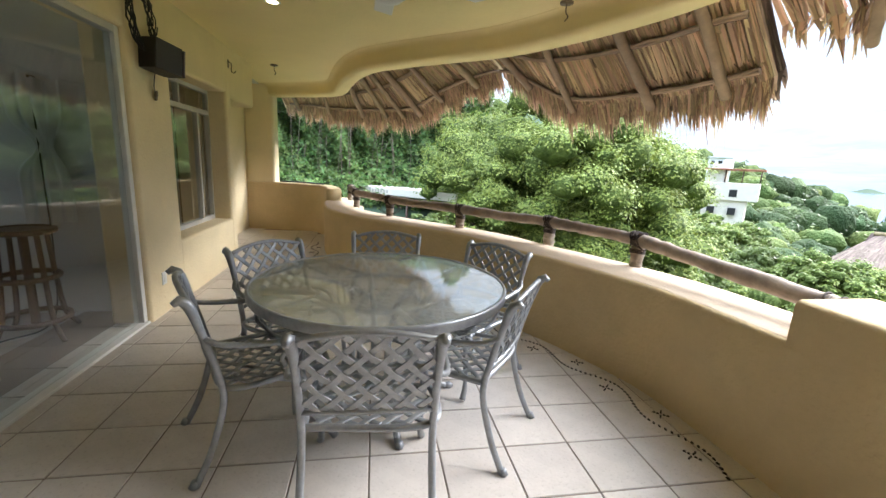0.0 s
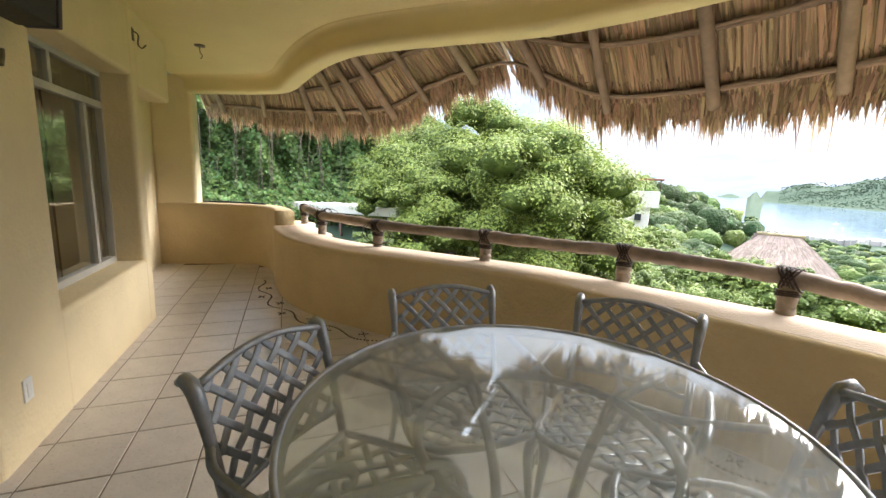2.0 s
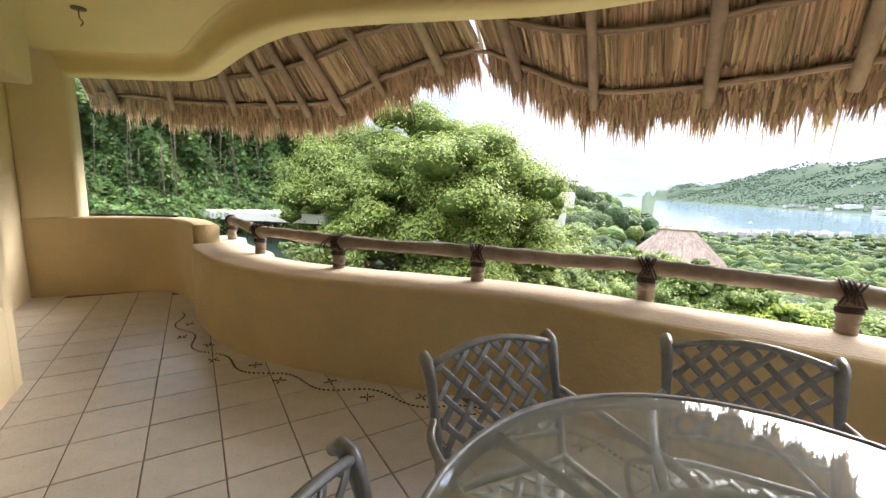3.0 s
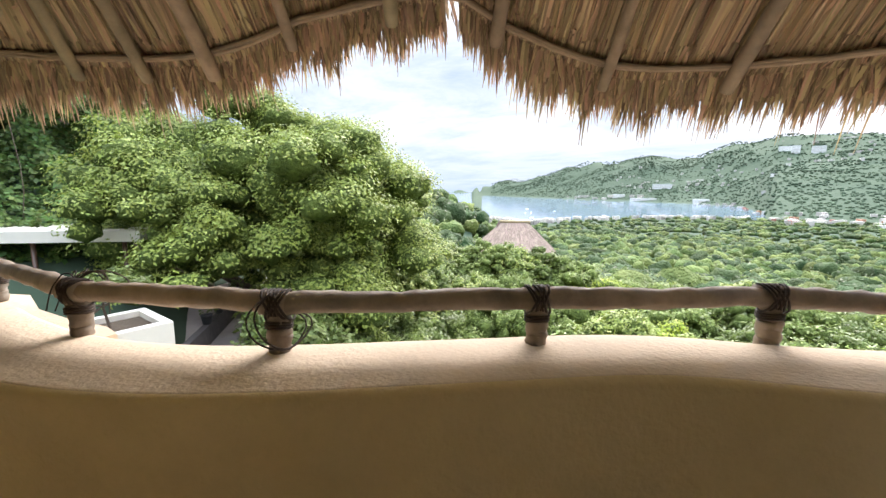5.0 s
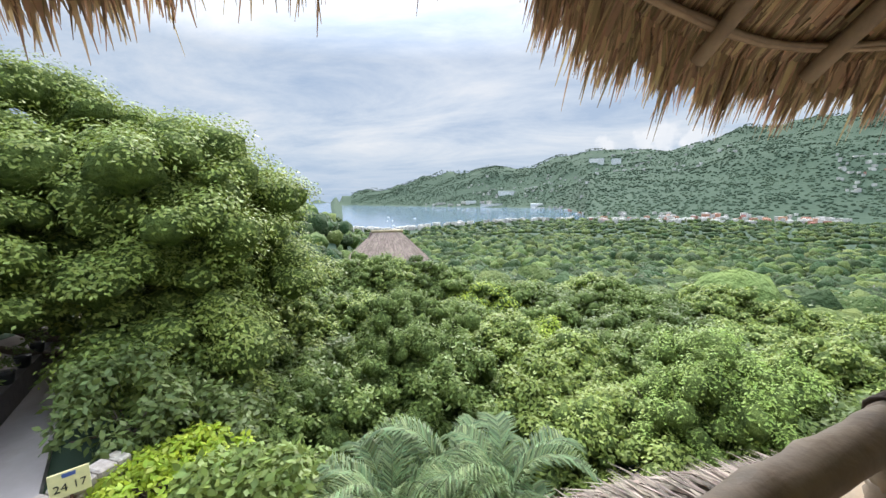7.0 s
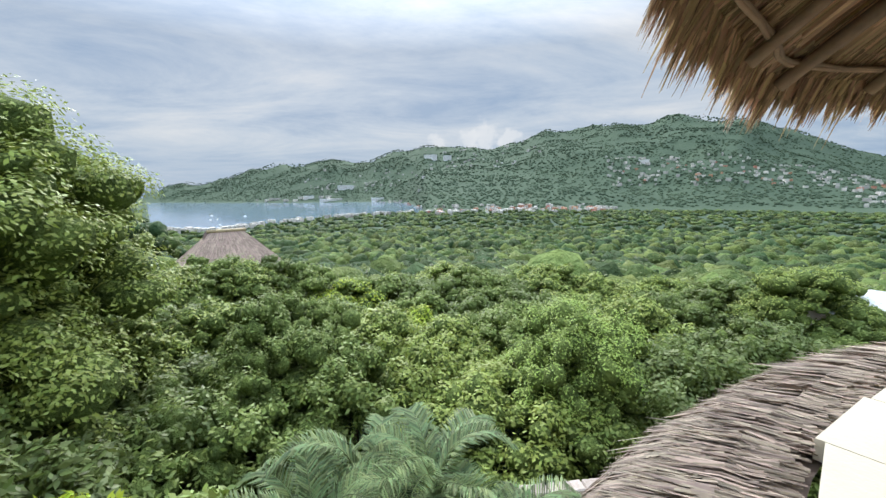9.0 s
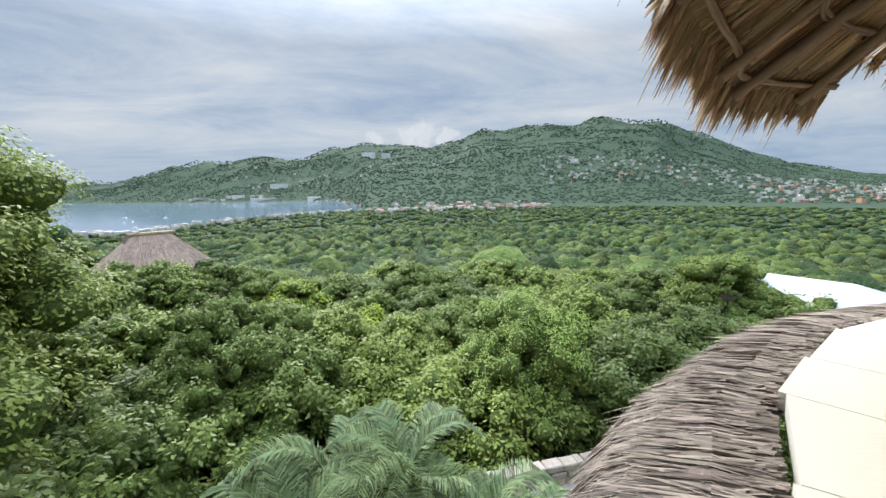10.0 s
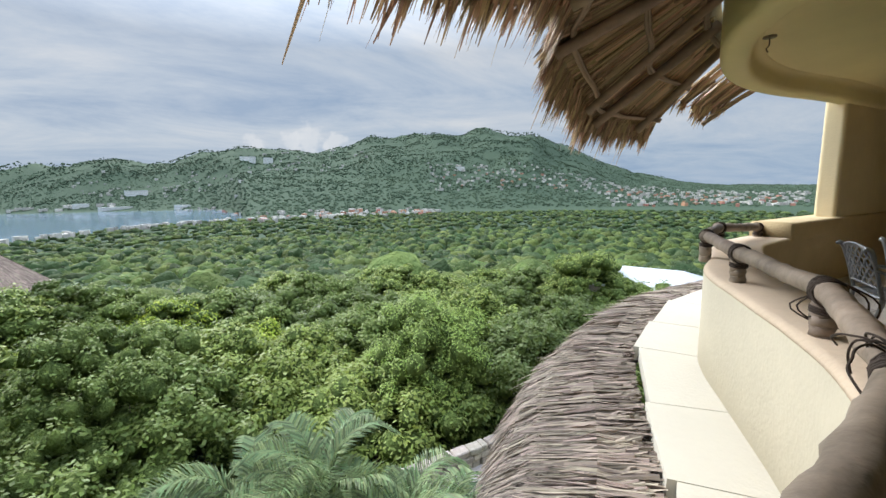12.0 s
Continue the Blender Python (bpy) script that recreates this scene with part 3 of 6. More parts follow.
thatch = thing("thatch_eave", "dry palm-thatch eave on pole rafters with a ragged fringe", "thatch roof")
upz = np.array([0, 0, 1.0])
NOTCH = (0.341, 0.359)
part("thatch_sheet", strips(tops, eave, 2.6, 0.034, 0.2, 0.35, 1, M_THATCH, "sheet", 0.10, 0.028, 0.05, tuft=0.3, gap=NOTCH), thatch)
part("thatch_fringe", strips(tops * 0.2 + eave * 0.8, eave, 4.6, 0.021, 0.33, 0.6, 2, M_FRINGE, "fringe", 0.095, 0.03, tuft=0.55, gap=NOTCH), thatch)
# outer, weathered layers
out_lift = strips(tops, eave, 2.0, 0.05, 0.22, 0.45, 3, M_THATCH2, "cover", 0.18, 0.02, tuft=0.4, gap=NOTCH)
part("thatch_cover", out_lift, thatch, "grey weathered outer thatch")
# closed backing so that no daylight shows between the blades
V = np.vstack([tops[::10] + upz * 0.15, (eave + (eave - tops) * 0.05)[::10] + upz * 0.14])
k = len(tops[::10])
part("backing", mesh_from("backing", V, [(i, i + 1, k + i + 1, k + i) for i in range(k - 1) if not NOTCH[0] < (i + 0.5) / k < NOTCH[1]], M_THATCH2), thatch)
S_RAFT = [0.035, 0.127, 0.222, 0.31, 0.395, 0.47, 0.54, 0.60, 0.66, 0.735, 0.85, 0.955]
for i, s in enumerate(S_RAFT):
    j = int(s * (NE - 1))
    a, b = tops[j], eave[j]
    d = (b - a) / np.linalg.norm(b - a)
    rr = 0.042 + 0.007 * math.sin(i * 2.3)
    part("rafter", tube(spline([a + upz * 0.0, (a + b) / 2 + upz * 0.004, b + d * 0.05], 12), rr, M_RAFTER, 10, "rafter", 0.12, seed=i), thatch)
for f in (0.93, 0.50, 0.08):
    L1 = tops * (1 - f) + eave * f
    for q in (0, 1):
        pts = L1[::22] + upz * (0.048) + (eave - tops)[::22] * 0.018 * q
        part("purlin", tube(pts + np.random.RandomState(5 + q).randn(*pts.shape) * 0.004, 0.016, M_RAFTER, 6, "purlin", 0.2), thatch)

# torn second thatch beyond the gap
torn = thing("torn_thatch", "torn end of a palm thatch with a loose hanging pole", "thatch roof")
A2 = spline([(2.74, 3.64, 2.74), (2.70, 3.1, 2.68), (2.66, 2.62, 2.70)], 200)
B2 = spline([(3.22, 3.72, 2.36), (3.16, 3.2, 2.30), (3.10, 2.82, 2.42)], 200)
part("thatch_sheet", strips(A2, B2, 0.6, 0.026, 0.22, 0.65, 11, M_FRINGE, "sheet", 0.05, 0.03, 0.05, tuft=0.8), torn, "loose torn palm blades")
part("hanging_pole", tube(spline([(2.66, 2.76, 2.62), (2.98, 3.0, 2.38), (3.25, 3.2, 2.13)], 10), 0.03, M_RAFTER, 8, "pole", 0.15), torn)

# ---- ledge and the thatch roof below the terrace ----
outer = inner + side(inner) * THICK
LEDGE_Z = -0.09
ledge_line = np.vstack([inner, spline(FAR_END, 16)[1:9] - np.array([0.025, 0.02])])
ledge_side = side(ledge_line)
ledge = thing("ledge", "cream painted concrete slabs of the ledge outside the parapet", "ledge", kind="structure")
cuts = list(range(0, len(ledge_line) - 1, 12)) + [len(ledge_line) - 1]
for i0, i1 in zip(cuts[:-1], cuts[1:]):
    ins = [ledge_line[i] + ledge_side[i] * (THICK - 0.03) for i in range(i0, i1 + 1, 2)]
    t = ledge_line[i1] - ledge_line[i0]
    t = t / np.linalg.norm(t) * 0.004
    w = 0.45 + 0.015 * (i0 % 5)
    outs = [ledge_line[i1] + ledge_side[i1] * (THICK + w) - t, ledge_line[i0] + ledge_side[i0] * (THICK + w) + t]
    ins[0], ins[-1] = ins[0] + t, ins[-1] - t
    part("slab", prism([tuple(p) for p in ins + outs], LEDGE_Z - 0.13, LEDGE_Z - 0.003 * (i0 % 3), M_LEDGE, "slab"), ledge)
structure("parapet_outside", sweep(inner, [(THICK + 0.004, CAP_Z - 0.035), (THICK + 0.009, CAP_Z - 0.045), (THICK + 0.009, -0.25), (THICK + 0.004, -0.25)], M_OUTER, "outside"), "cream painted outside of the curving parapet", "parapet")
lower = thing("lower_thatch_roof", "grey weathered palm-thatch roof sloping away below the terrace", "thatch roof")
path2 = spline([(2.42, -2.5), (2.44, 0.0), (2.43, 2.0)] + INNER[:14], 1000)
nn = side(path2)
rows = []
for t, dz in ((0.0, 0.0), (0.33, -0.05), (0.62, -0.17), (0.88, -0.38), (1.05, -0.68)):
    rows.append(np.c_[path2 + nn * (THICK + 0.46 + t), np.full(len(path2), LEDGE_Z - 0.09 + dz)])
V, F = [], []
k = len(path2[::15])
for r in rows:
    V += list(r[::15] - np.array([0, 0, 0.06]))
for a in range(len(rows) - 1):
    F += [(a * k + i, a * k + i + 1, (a + 1) * k + i + 1, (a + 1) * k + i) for i in range(k - 1)]
part("roof_bed", mesh_from("bed", V, F, M_THATCH2), lower)
for a in range(len(rows) - 1):
    part("thatch_course", strips(rows[a], rows[a + 1], 7 if a < 3 else 5, 0.017, 0.42, 0.1 + 0.1 * a, 20 + a, M_THATCH2, "course", 0.03, 0.035, 0.02, trim=0.9, tuft=0.25), lower)
structure("house_base", sweep(spline(NEAR_END + INNER[1:] + FAR_END[1:], 120), [(-0.1, -0.2), (0.42, -0.2), (0.42, -6), (-0.1, -6)], M_STUCCO, "base"), "stucco base of the house under the terrace", "wall")


# ---- land, sea and far hills ----
CX, CY, SEA = 1.0, 5.0, -50.0


def ramp(x, xs, ys):
    return np.interp(x, xs, ys)


def smooth01(x):
    x = np.clip(x, 0, 1)
    return x * x * (3 - 2 * x)


RIDGE_AZ = [40, 57, 58.5, 61, 65, 68, 75, 79, 82.3, 88, 93, 101, 106, 108.6, 112.6, 117, 121, 123, 127, 130.4, 134, 137, 140, 143, 148, 153, 160, 180]
RIDGE_EL = [-0.6, -0.5, 0.3, 0.98, 1.38, 2.2, 3.6, 4.35, 3.65, 5.1, 5.5, 5.7, 6.5, 7.3, 7.3, 7.8, 7.5, 7.9, 7.7, 7.4, 5.4, 4.0, 2.6, 1.5, 0.55, -0.1, -0.3, -0.3]


def height(az, r):
    """Ground height by bearing (degrees from north) and distance."""
    east = ramp(r, [0, 4, 8.5, 13, 40, 60, 120, 250, 450, 700], [-3.6, -5.6, -6.8, -9.5, -13.5, -17, -28, -42, -48, -49.5])
    north = ramp(r, [0, 13, 16, 22, 30, 45, 90, 200], [-3.4, -3.2, -2.6, 0.5, 6.5, 12, 24, 40])
    mid = ramp(r, [0, 13, 26, 60, 120, 200], [-3.9, -3.7, -3.6, 1.5, 8, 14])
    w0 = smooth01((az - 9) / 9)
    w = smooth01((az - 27) / 22)
    near = (north * (1 - w0) + mid * w0) * (1 - w) + east * w
    # spur to the left of the bay
    spur = ramp(az, [15, 38, 47, 50, 57.5, 62, 66], [30, 8, 0, -3.4, -13, -34, -50])
    bump = np.exp(-((r - 190) / 75.0) ** 2)
    near = np.where(az < 66, np.maximum(near, near + (spur - near) * bump * (az > 5)), near)
    # bay
    r1 = ramp(az, [30, 50, 60, 65, 77, 91, 95], [420, 480, 640, 600, 770, 890, 1000])
    r2 = ramp(az, [30, 57.2, 58.5, 61, 64, 73, 82, 88, 90.5, 92, 95], [9000, 9000, 2850, 2700, 2405, 1980, 1770, 1640, 1350, 950, 1000])
    z = near
    inb = (r > r1) & (az > 20) & (az < 92)
    z = np.where(inb, np.minimum(z, SEA - 2.5 * smooth01((r - r1) / 40)), z)
    rr = ramp(az, [58, 75, 100, 110, 130, 150, 180], [3300, 2700, 2400, 2300, 2100, 3000, 3600])
    zr = 1.4 + rr * np.tan(np.radians(ramp(az, RIDGE_AZ, RIDGE_EL)))
    rb = np.where(az < 92, r2, ramp(az, [92, 110, 140, 180], [900, 950, 1050, 1200]))
    s = (r - rb) / (rr - rb)
    hill = SEA + 0.8 + (zr - SEA) * np.clip(s, 0, 1) ** 1.15
    hill = np.where(s > 1, SEA + (zr - SEA) * np.clip(1 - (s - 1) * 1.5, 0.1, 1), hill)
    z = np.where((s > 0) & (az > 57.3), hill, z)
    isl = np.exp(-(((az - 55.6) / 0.9) ** 2)) * np.exp(-((r - 4500) / 120.0) ** 2)
    z = np.maximum(z, SEA - 3 + isl * 62)
    return z


def ground_z(x, y):
    az = math.degrees(math.atan2(x - CX, y - CY))
    return float(height(np.array([az]), np.array([math.hypot(x - CX, y - CY)]))[0])


def hill_z(x, y):
    az = math.degrees(math.atan2(x - CX, y - CY))
    r = math.hypot(x - CX, y - CY)
    z = ground_z(x, y)
    hl = float(smooth01(np.array([(z - SEA - 2) / 30]))[0]) * (r > 500)
    f = sum(amp * noise.noise(Vector((x / sc, y / sc, 3.1))) for amp, sc in ((30, 420.0), (22, 170.0), (8, 60.0)))
    return z + hl * f * min(1, max(0, (z - SEA) / 150))


azs = np.r_[np.arange(-180, 0, 6.0), np.arange(0, 20, 1.0), np.arange(20, 165, 0.4), np.arange(165, 180.1, 5)]
rs = np.r_[0.5, np.geomspace(4, 4850, 150)]
AZ, R = np.meshgrid(azs, rs, indexing="ij")
Z = height(np.where(AZ < -100, 178, AZ), R)
Z = np.where((AZ < -30) | (AZ > 170), np.where(R < 60, -3.5, Z), Z)
far_hill = smooth01((Z - SEA - 2) / 30) * (R > 500)
X, Y = CX + R * np.sin(np.radians(AZ)), CY + R * np.cos(np.radians(AZ))
fn = np.zeros_like(Z)
for amp, sc in ((30, 420.0), (22, 170.0), (8, 60.0)):
    fn += amp * np.array([noise.noise(Vector((x / sc, y / sc, 3.1))) for x, y in zip(X.ravel(), Y.ravel())]).reshape(Z.shape)
Z = Z + far_hill * fn * np.clip((Z - SEA) / 150, 0, 1)
V = np.stack([X, Y, Z], -1).reshape(-1, 3)
na, nr = AZ.shape
F = [(i * nr + j, i * nr + j + 1, (i + 1) * nr + j + 1, (i + 1) * nr + j) for i in range(na - 1) for j in range(nr - 1)]
# Greyed blue-green: distance haze on the hills is put into this colour.
M_LAND = mat("forest_floor_hazed", (0.062, 0.088, 0.056), 0.95, var=0.5, scale=0.012, bump=1.5, bscale=0.09, dark=(0.048, 0.072, 0.047), spec=0.05)
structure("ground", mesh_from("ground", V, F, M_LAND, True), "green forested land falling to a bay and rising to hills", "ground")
M_SEA = mat("sea_water", (0.10, 0.165, 0.235), 0.11, var=0.15, scale=0.004, bscale=0.02)
structure("water", mesh_from("sea", [(-4900, -4900, SEA), (4900, -4900, SEA), (4900, 4900, SEA), (-4900, 4900, SEA)], [(0, 1, 2, 3)], M_SEA), "calm grey-blue water of the bay", "sea")


# ---- foliage ----
def leaves(P, Nrm, size, rg, aspect=0.45, droop=0.3, spread=0.42):
    """Kite-shaped leaves at the points P, leaning outward along Nrm; spread says how much their faces differ."""
    n = len(P)
    f = Nrm * 0.75 + np.array([0, 0, 0.45]) + rg.randn(n, 3) * spread   # the way the blade faces
    f /= np.linalg.norm(f, axis=1)[:, None] + 1e-9
    d = rg.randn(n, 3) + Nrm * 0.5 + np.array([0, 0, -droop])
    d -= f * (d * f).sum(1)[:, None]
    d /= np.linalg.norm(d, axis=1)[:, None] + 1e-9
    s = np.cross(d, f)
    L = (size * rg.uniform(0.6, 1.35, n))[:, None]
    w = L * aspect
    return np.stack([P, P + d * L * 0.45 + s * w * 0.5, P + d * L, P + d * L * 0.45 - s * w * 0.5], 1)


bm = bmesh.new()
bmesh.ops.create_icosphere(bm, subdivisions=2, radius=1)
ICO_V = np.array([v.co[:] for v in bm.verts])
ICO_F = np.array([[v.index for v in f.verts] for f in bm.faces])
bm.free()
bm = bmesh.new()
bmesh.ops.create_icosphere(bm, subdivisions=1, radius=1)
ICO1_V = np.array([v.co[:] for v in bm.verts])
ICO1_F = np.array([[v.index for v in f.verts] for f in bm.faces])
bm.free()
# Dark greens put the shade inside the crowns into the colour.
M_CORE = mat("inner_foliage_shade", (0.165, 0.215, 0.055), 0.9, var=0.6, scale=2.5, bump=0.12, bscale=11.0, dark=(0.05, 0.075, 0.022), spec=0.1)


def mesh_np(name, V, F, material):
    """A smooth triangle mesh out of arrays."""
    me = bpy.data.meshes.new(name)
    me.vertices.add(len(V)); me.vertices.foreach_set("co", np.asarray(V, np.float32).reshape(-1))
    me.loops.add(F.size); me.loops.foreach_set("vertex_index", F.astype(np.int32).reshape(-1))
    me.polygons.add(len(F)); me.polygons.foreach_set("loop_start", np.arange(0, F.size, 3, dtype=np.int32))
    me.polygons.foreach_set("use_smooth", np.ones(len(F), dtype=bool))
    me.materials.append(material)
    me.update(calc_edges=True)
    return me


def crown_points(c, rad, n, rg, lumps=26, lump_r=0.34, low=-0.45, cores=None):
    """Points on many uneven lumps that make up a crown."""
    C, Rl = [], []
    for k in range(lumps):
        zz = 1 - (1 - low) * (k + 0.5) / lumps
        ph = k * 2.39996 + rg.uniform(-0.5, 0.5)
        v = np.array([math.sqrt(max(0, 1 - zz * zz)) * math.cos(ph), math.sqrt(max(0, 1 - zz * zz)) * math.sin(ph), zz])
        f = rg.uniform(0.6, 0.86)
        C.append(v * f); Rl.append(lump_r * rg.uniform(0.6, 1.3))
    C, Rl = np.array(C), np.array(Rl)
    if n > 6000:   # every large lump is itself a heap of tufts
        nt = 9
        tuft = rg.randn(lumps, nt, 3); tuft /= np.linalg.norm(tuft, axis=2)[..., None]
        tuft[..., 2] = np.where(tuft[..., 2] < -0.3, -tuft[..., 2], tuft[..., 2])
        C = (C[:, None, :] + tuft * (Rl * 0.8)[:, None, None]).reshape(-1, 3)
        Rl = np.repeat(Rl * 0.46, nt) * rg.uniform(0.65, 1.3, lumps * nt)
        lumps = lumps * nt
    if cores is not None:
        for p_, r_ in zip(C, Rl):
            cores.append((np.asarray(c) + p_ * np.asarray(rad) * 0.97, np.asarray(rad) * r_ * 0.74))
    i = rg.choice(lumps, n, p=Rl ** 2 / (Rl ** 2).sum())
    v = rg.randn(n, 3); v /= np.linalg.norm(v, axis=1)[:, None]
    v[:, 2] = np.where(v[:, 2] < -0.35, -v[:, 2], v[:, 2])
    q = C[i] + v * (Rl[i] * rg.uniform(0.55, 1.05, n))[:, None]
    return np.asarray(c) + q * np.asarray(rad), v


def tree(base, top, rad, n, leaf, material, label, seed, name="tree", lumps=26, group="", lump_r=0.34, low=-0.45):
    """A broadleaf tree: tapered trunk with limbs, and a crown of single leaves in lumps."""
    rg = np.random.RandomState(seed)
    base = np.array(base, float)
    c = np.array([base[0], base[1], top - rad[2]])
    t = thing(name, label, "tree", group=group)
    limbs = []
    fork = base + (c - base) * 0.55 + np.array([rg.randn() * 0.3, rg.randn() * 0.3, 0])
    limbs.append(tube(spline([base - np.array([0, 0, 0.4]), (base + fork) / 2 + rg.randn(3) * 0.15, fork], 8), np.linspace(1, 0.7, 8) * rad[0] * 0.045, M_BARK, 8, "limb", 0.2))
    for k in range(9):
        a = k * 2.4 + rg.rand()
        e = c + np.array([math.cos(a) * rad[0], math.sin(a) * rad[1], rg.uniform(-0.5, 0.6) * rad[2]]) * rg.uniform(0.6, 0.85)
        mid = fork * 0.5 + e * 0.5 + np.array([0, 0, -0.1 * rad[2]]) + rg.randn(3) * 0.2
        limbs.append(tube(spline([fork, mid, e], 8), np.linspace(0.6, 0.1, 8) * rad[0] * 0.04, M_BARK, 6, "limb", 0.2))
    part("trunk", joined(limbs, "trunk"), t)
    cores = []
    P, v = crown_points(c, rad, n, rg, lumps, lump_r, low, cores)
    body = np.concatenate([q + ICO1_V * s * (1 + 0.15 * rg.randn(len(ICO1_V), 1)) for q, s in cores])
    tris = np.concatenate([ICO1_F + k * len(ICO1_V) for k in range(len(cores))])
    part("inner_crown", mesh_np("inner", body, tris, M_CORE), t, "inner foliage bodies with the shade put into their dark colour")
    part("crown", quads("crown", leaves(P, v, leaf * 0.8, rg, 0.5, 0.35, 0.26), material), t)
    return t


# ---- trees in front of the terrace ----
tree((9.5, 20.9, -7.5), 4.35, (7.1, 6.6, 5.0), 240000, 0.15, M_L1, "large round broadleaf tree with bright green foliage", 5, "broadleaf_tree", 80, lump_r=0.27, low=-0.6)
rg0 = np.random.RandomState(8)
mats = [M_L2, M_L3, M_L2, M_L1, M_L3]
for r, tz, n in ((13.5, -4.6, 8), (18.5, -5.0, 9), (24, -5.6, 11), (31, -6.2, 13), (40, -7.2, 16)):
    for i in range(n):
        az = 46 + (158 - 46) * (i + 0.5 + rg0.uniform(-0.25, 0.25)) / n
        rr = r * rg0.uniform(0.92, 1.08)
        x, y = CX + rr * math.sin(radians(az)), CY + rr * math.cos(radians(az))
        g = ground_z(x, y)
        w = (1.9 + 0.06 * r) * rg0.uniform(0.85, 1.2)
        tree((x, y, g), tz + rg0.uniform(-0.7, 0.7), (w, w, 2.5 + rg0.uniform(0, 0.6)), 15000 if r < 20 else 6500, 0.14 + 0.005 * r, mats[rg0.randint(5)], "dense green broadleaf tree on the slope", 100 + int(r) * 20 + i, "broadleaf_tree", group="trees on the slope")

tree((14.4, 1.9, -9.6), -3.0, (2.6, 2.6, 3.3), 26000, 0.12, M_L5, "feathery bright green tree among darker crowns", 91, "feathery_tree", 30)
tree((29.5, 12.6, -12.5), -5.2, (3.2, 3.2, 2.4), 8000, 0.2, M_L4, "lime green broadleaf tree on the slope", 92, "lime_tree", 24)
tree((22.0, 7.0, -11.5), -5.2, (1.8, 1.8, 2.0), 4000, 0.2, M_L4, "lime green broadleaf tree on the slope", 93, "lime_tree", 18)
tree((20.5, -14.0, -11.5), -3.4, (3.4, 3.4, 3.0), 10000, 0.18, M_L1, "bright green broadleaf tree beside the pale house", 94, "broadleaf_tree", 30)
tree((15.5, 12.5, -9.5), -2.5, (2.8, 2.8, 3.0), 14000, 0.14, M_L2, "dense green broadleaf tree on the slope", 95, "broadleaf_tree", 30)
for k, (az_, r_, tz_, w_) in enumerate(((48, 24, -2.6, 2.6), (52, 23, -3.4, 2.4), (57, 21, -3.6, 2.6), (59, 30, -2.7, 3.0), (65.5, 31, -3.3, 3.0), (62, 30, -3.1, 2.8), (69, 31, -4.0, 3.0), (62, 22, -4.2, 2.5), (36, 13, -3.6, 2.0), (42, 12.5, -4.0, 2.0), (48, 14, -3.8, 2.2), (31, 15, -3.2, 1.8), (54, 13, -4.3, 2.2), (39, 17.5, -2.8, 2.2), (46, 19, -2.6, 2.3), (45, 33, -1.8, 3.2), (51, 36, -3.6, 3.4), (45.5, 46, -2.2, 3.6), (49, 47, -2.6, 3.6), (56, 40, -5.0, 3.4))):
    x, y = CX + r_ * math.sin(radians(az_)), CY + r_ * math.cos(radians(az_))
    tree((x, y, min(ground_z(x, y), tz_ - 3.2)), tz_, (w_, w_, 2.4), 6500, 0.15 + 0.003 * r_, [M_L2, M_L3, M_L1][k % 3], "dense green tree in the undergrowth below the large tree", 300 + k, "broadleaf_tree", group="trees in the undergrowth", low=-0.8)
for k, (az_, r_, tz_, w_) in enumerate(((11, 27, 3.2, 2.2), (14.5, 31, 4.5, 2.6), (18, 34, 5.5, 3.0), (12.5, 36, 6.6, 2.8), (22, 38, 5.0, 3.2), (16.5, 44, 9.0, 3.0), (8, 31, 8.6, 2.6), (3, 30, 9.3, 2.6), (-3, 29, 8.8, 2.6), (-9, 29, 9.2, 2.6))):
    x, y = CX + r_ * math.sin(radians(az_)), CY + r_ * math.cos(radians(az_))
    tree((x, y, ground_z(x, y)), tz_, (w_, w_, 2.6), 5000, 0.24, [M_L3, M_L2][k % 2], "dark green tree on the bank behind the carport", 400 + k, "broadleaf_tree", group="trees on the bank", low=-0.8)
M_W1 = leaf_mat("woods_light", (0.155, 0.19, 0.048), 0.25, 0.2)
M_W2 = leaf_mat("woods_dark", (0.075, 0.10, 0.034), 0.25, 0.2)
for m_ in (M_W1, M_W2):
    for nd in m_.node_tree.nodes:
        if nd.type == "TEX_NOISE":
            nd.inputs["Scale"].default_value *= 0.16

# ---- woods on the valley floor ----
M_C1 = mat("canopy_light", (0.135, 0.165, 0.045), 0.8, var=0.5, scale=0.09, bump=0.9, bscale=1.3, dark=(0.05, 0.085, 0.025), spec=0.1, rnd=0.3)
M_C2 = mat("canopy_dark", (0.065, 0.095, 0.036), 0.8, var=0.5, scale=0.09, bump=0.9, bscale=1.3, dark=(0.025, 0.05, 0.018), spec=0.1, rnd=0.3)
# The hill crowns' muted blue-green carries the far haze in its colour.
M_C3 = mat("canopy_hills_hazed", (0.078, 0.108, 0.066), 0.9, var=0.4, scale=0.006, bump=0.4, bscale=0.3, dark=(0.052, 0.078, 0.05), spec=0.05, rnd=0.12)
rg1 = np.random.RandomState(4)
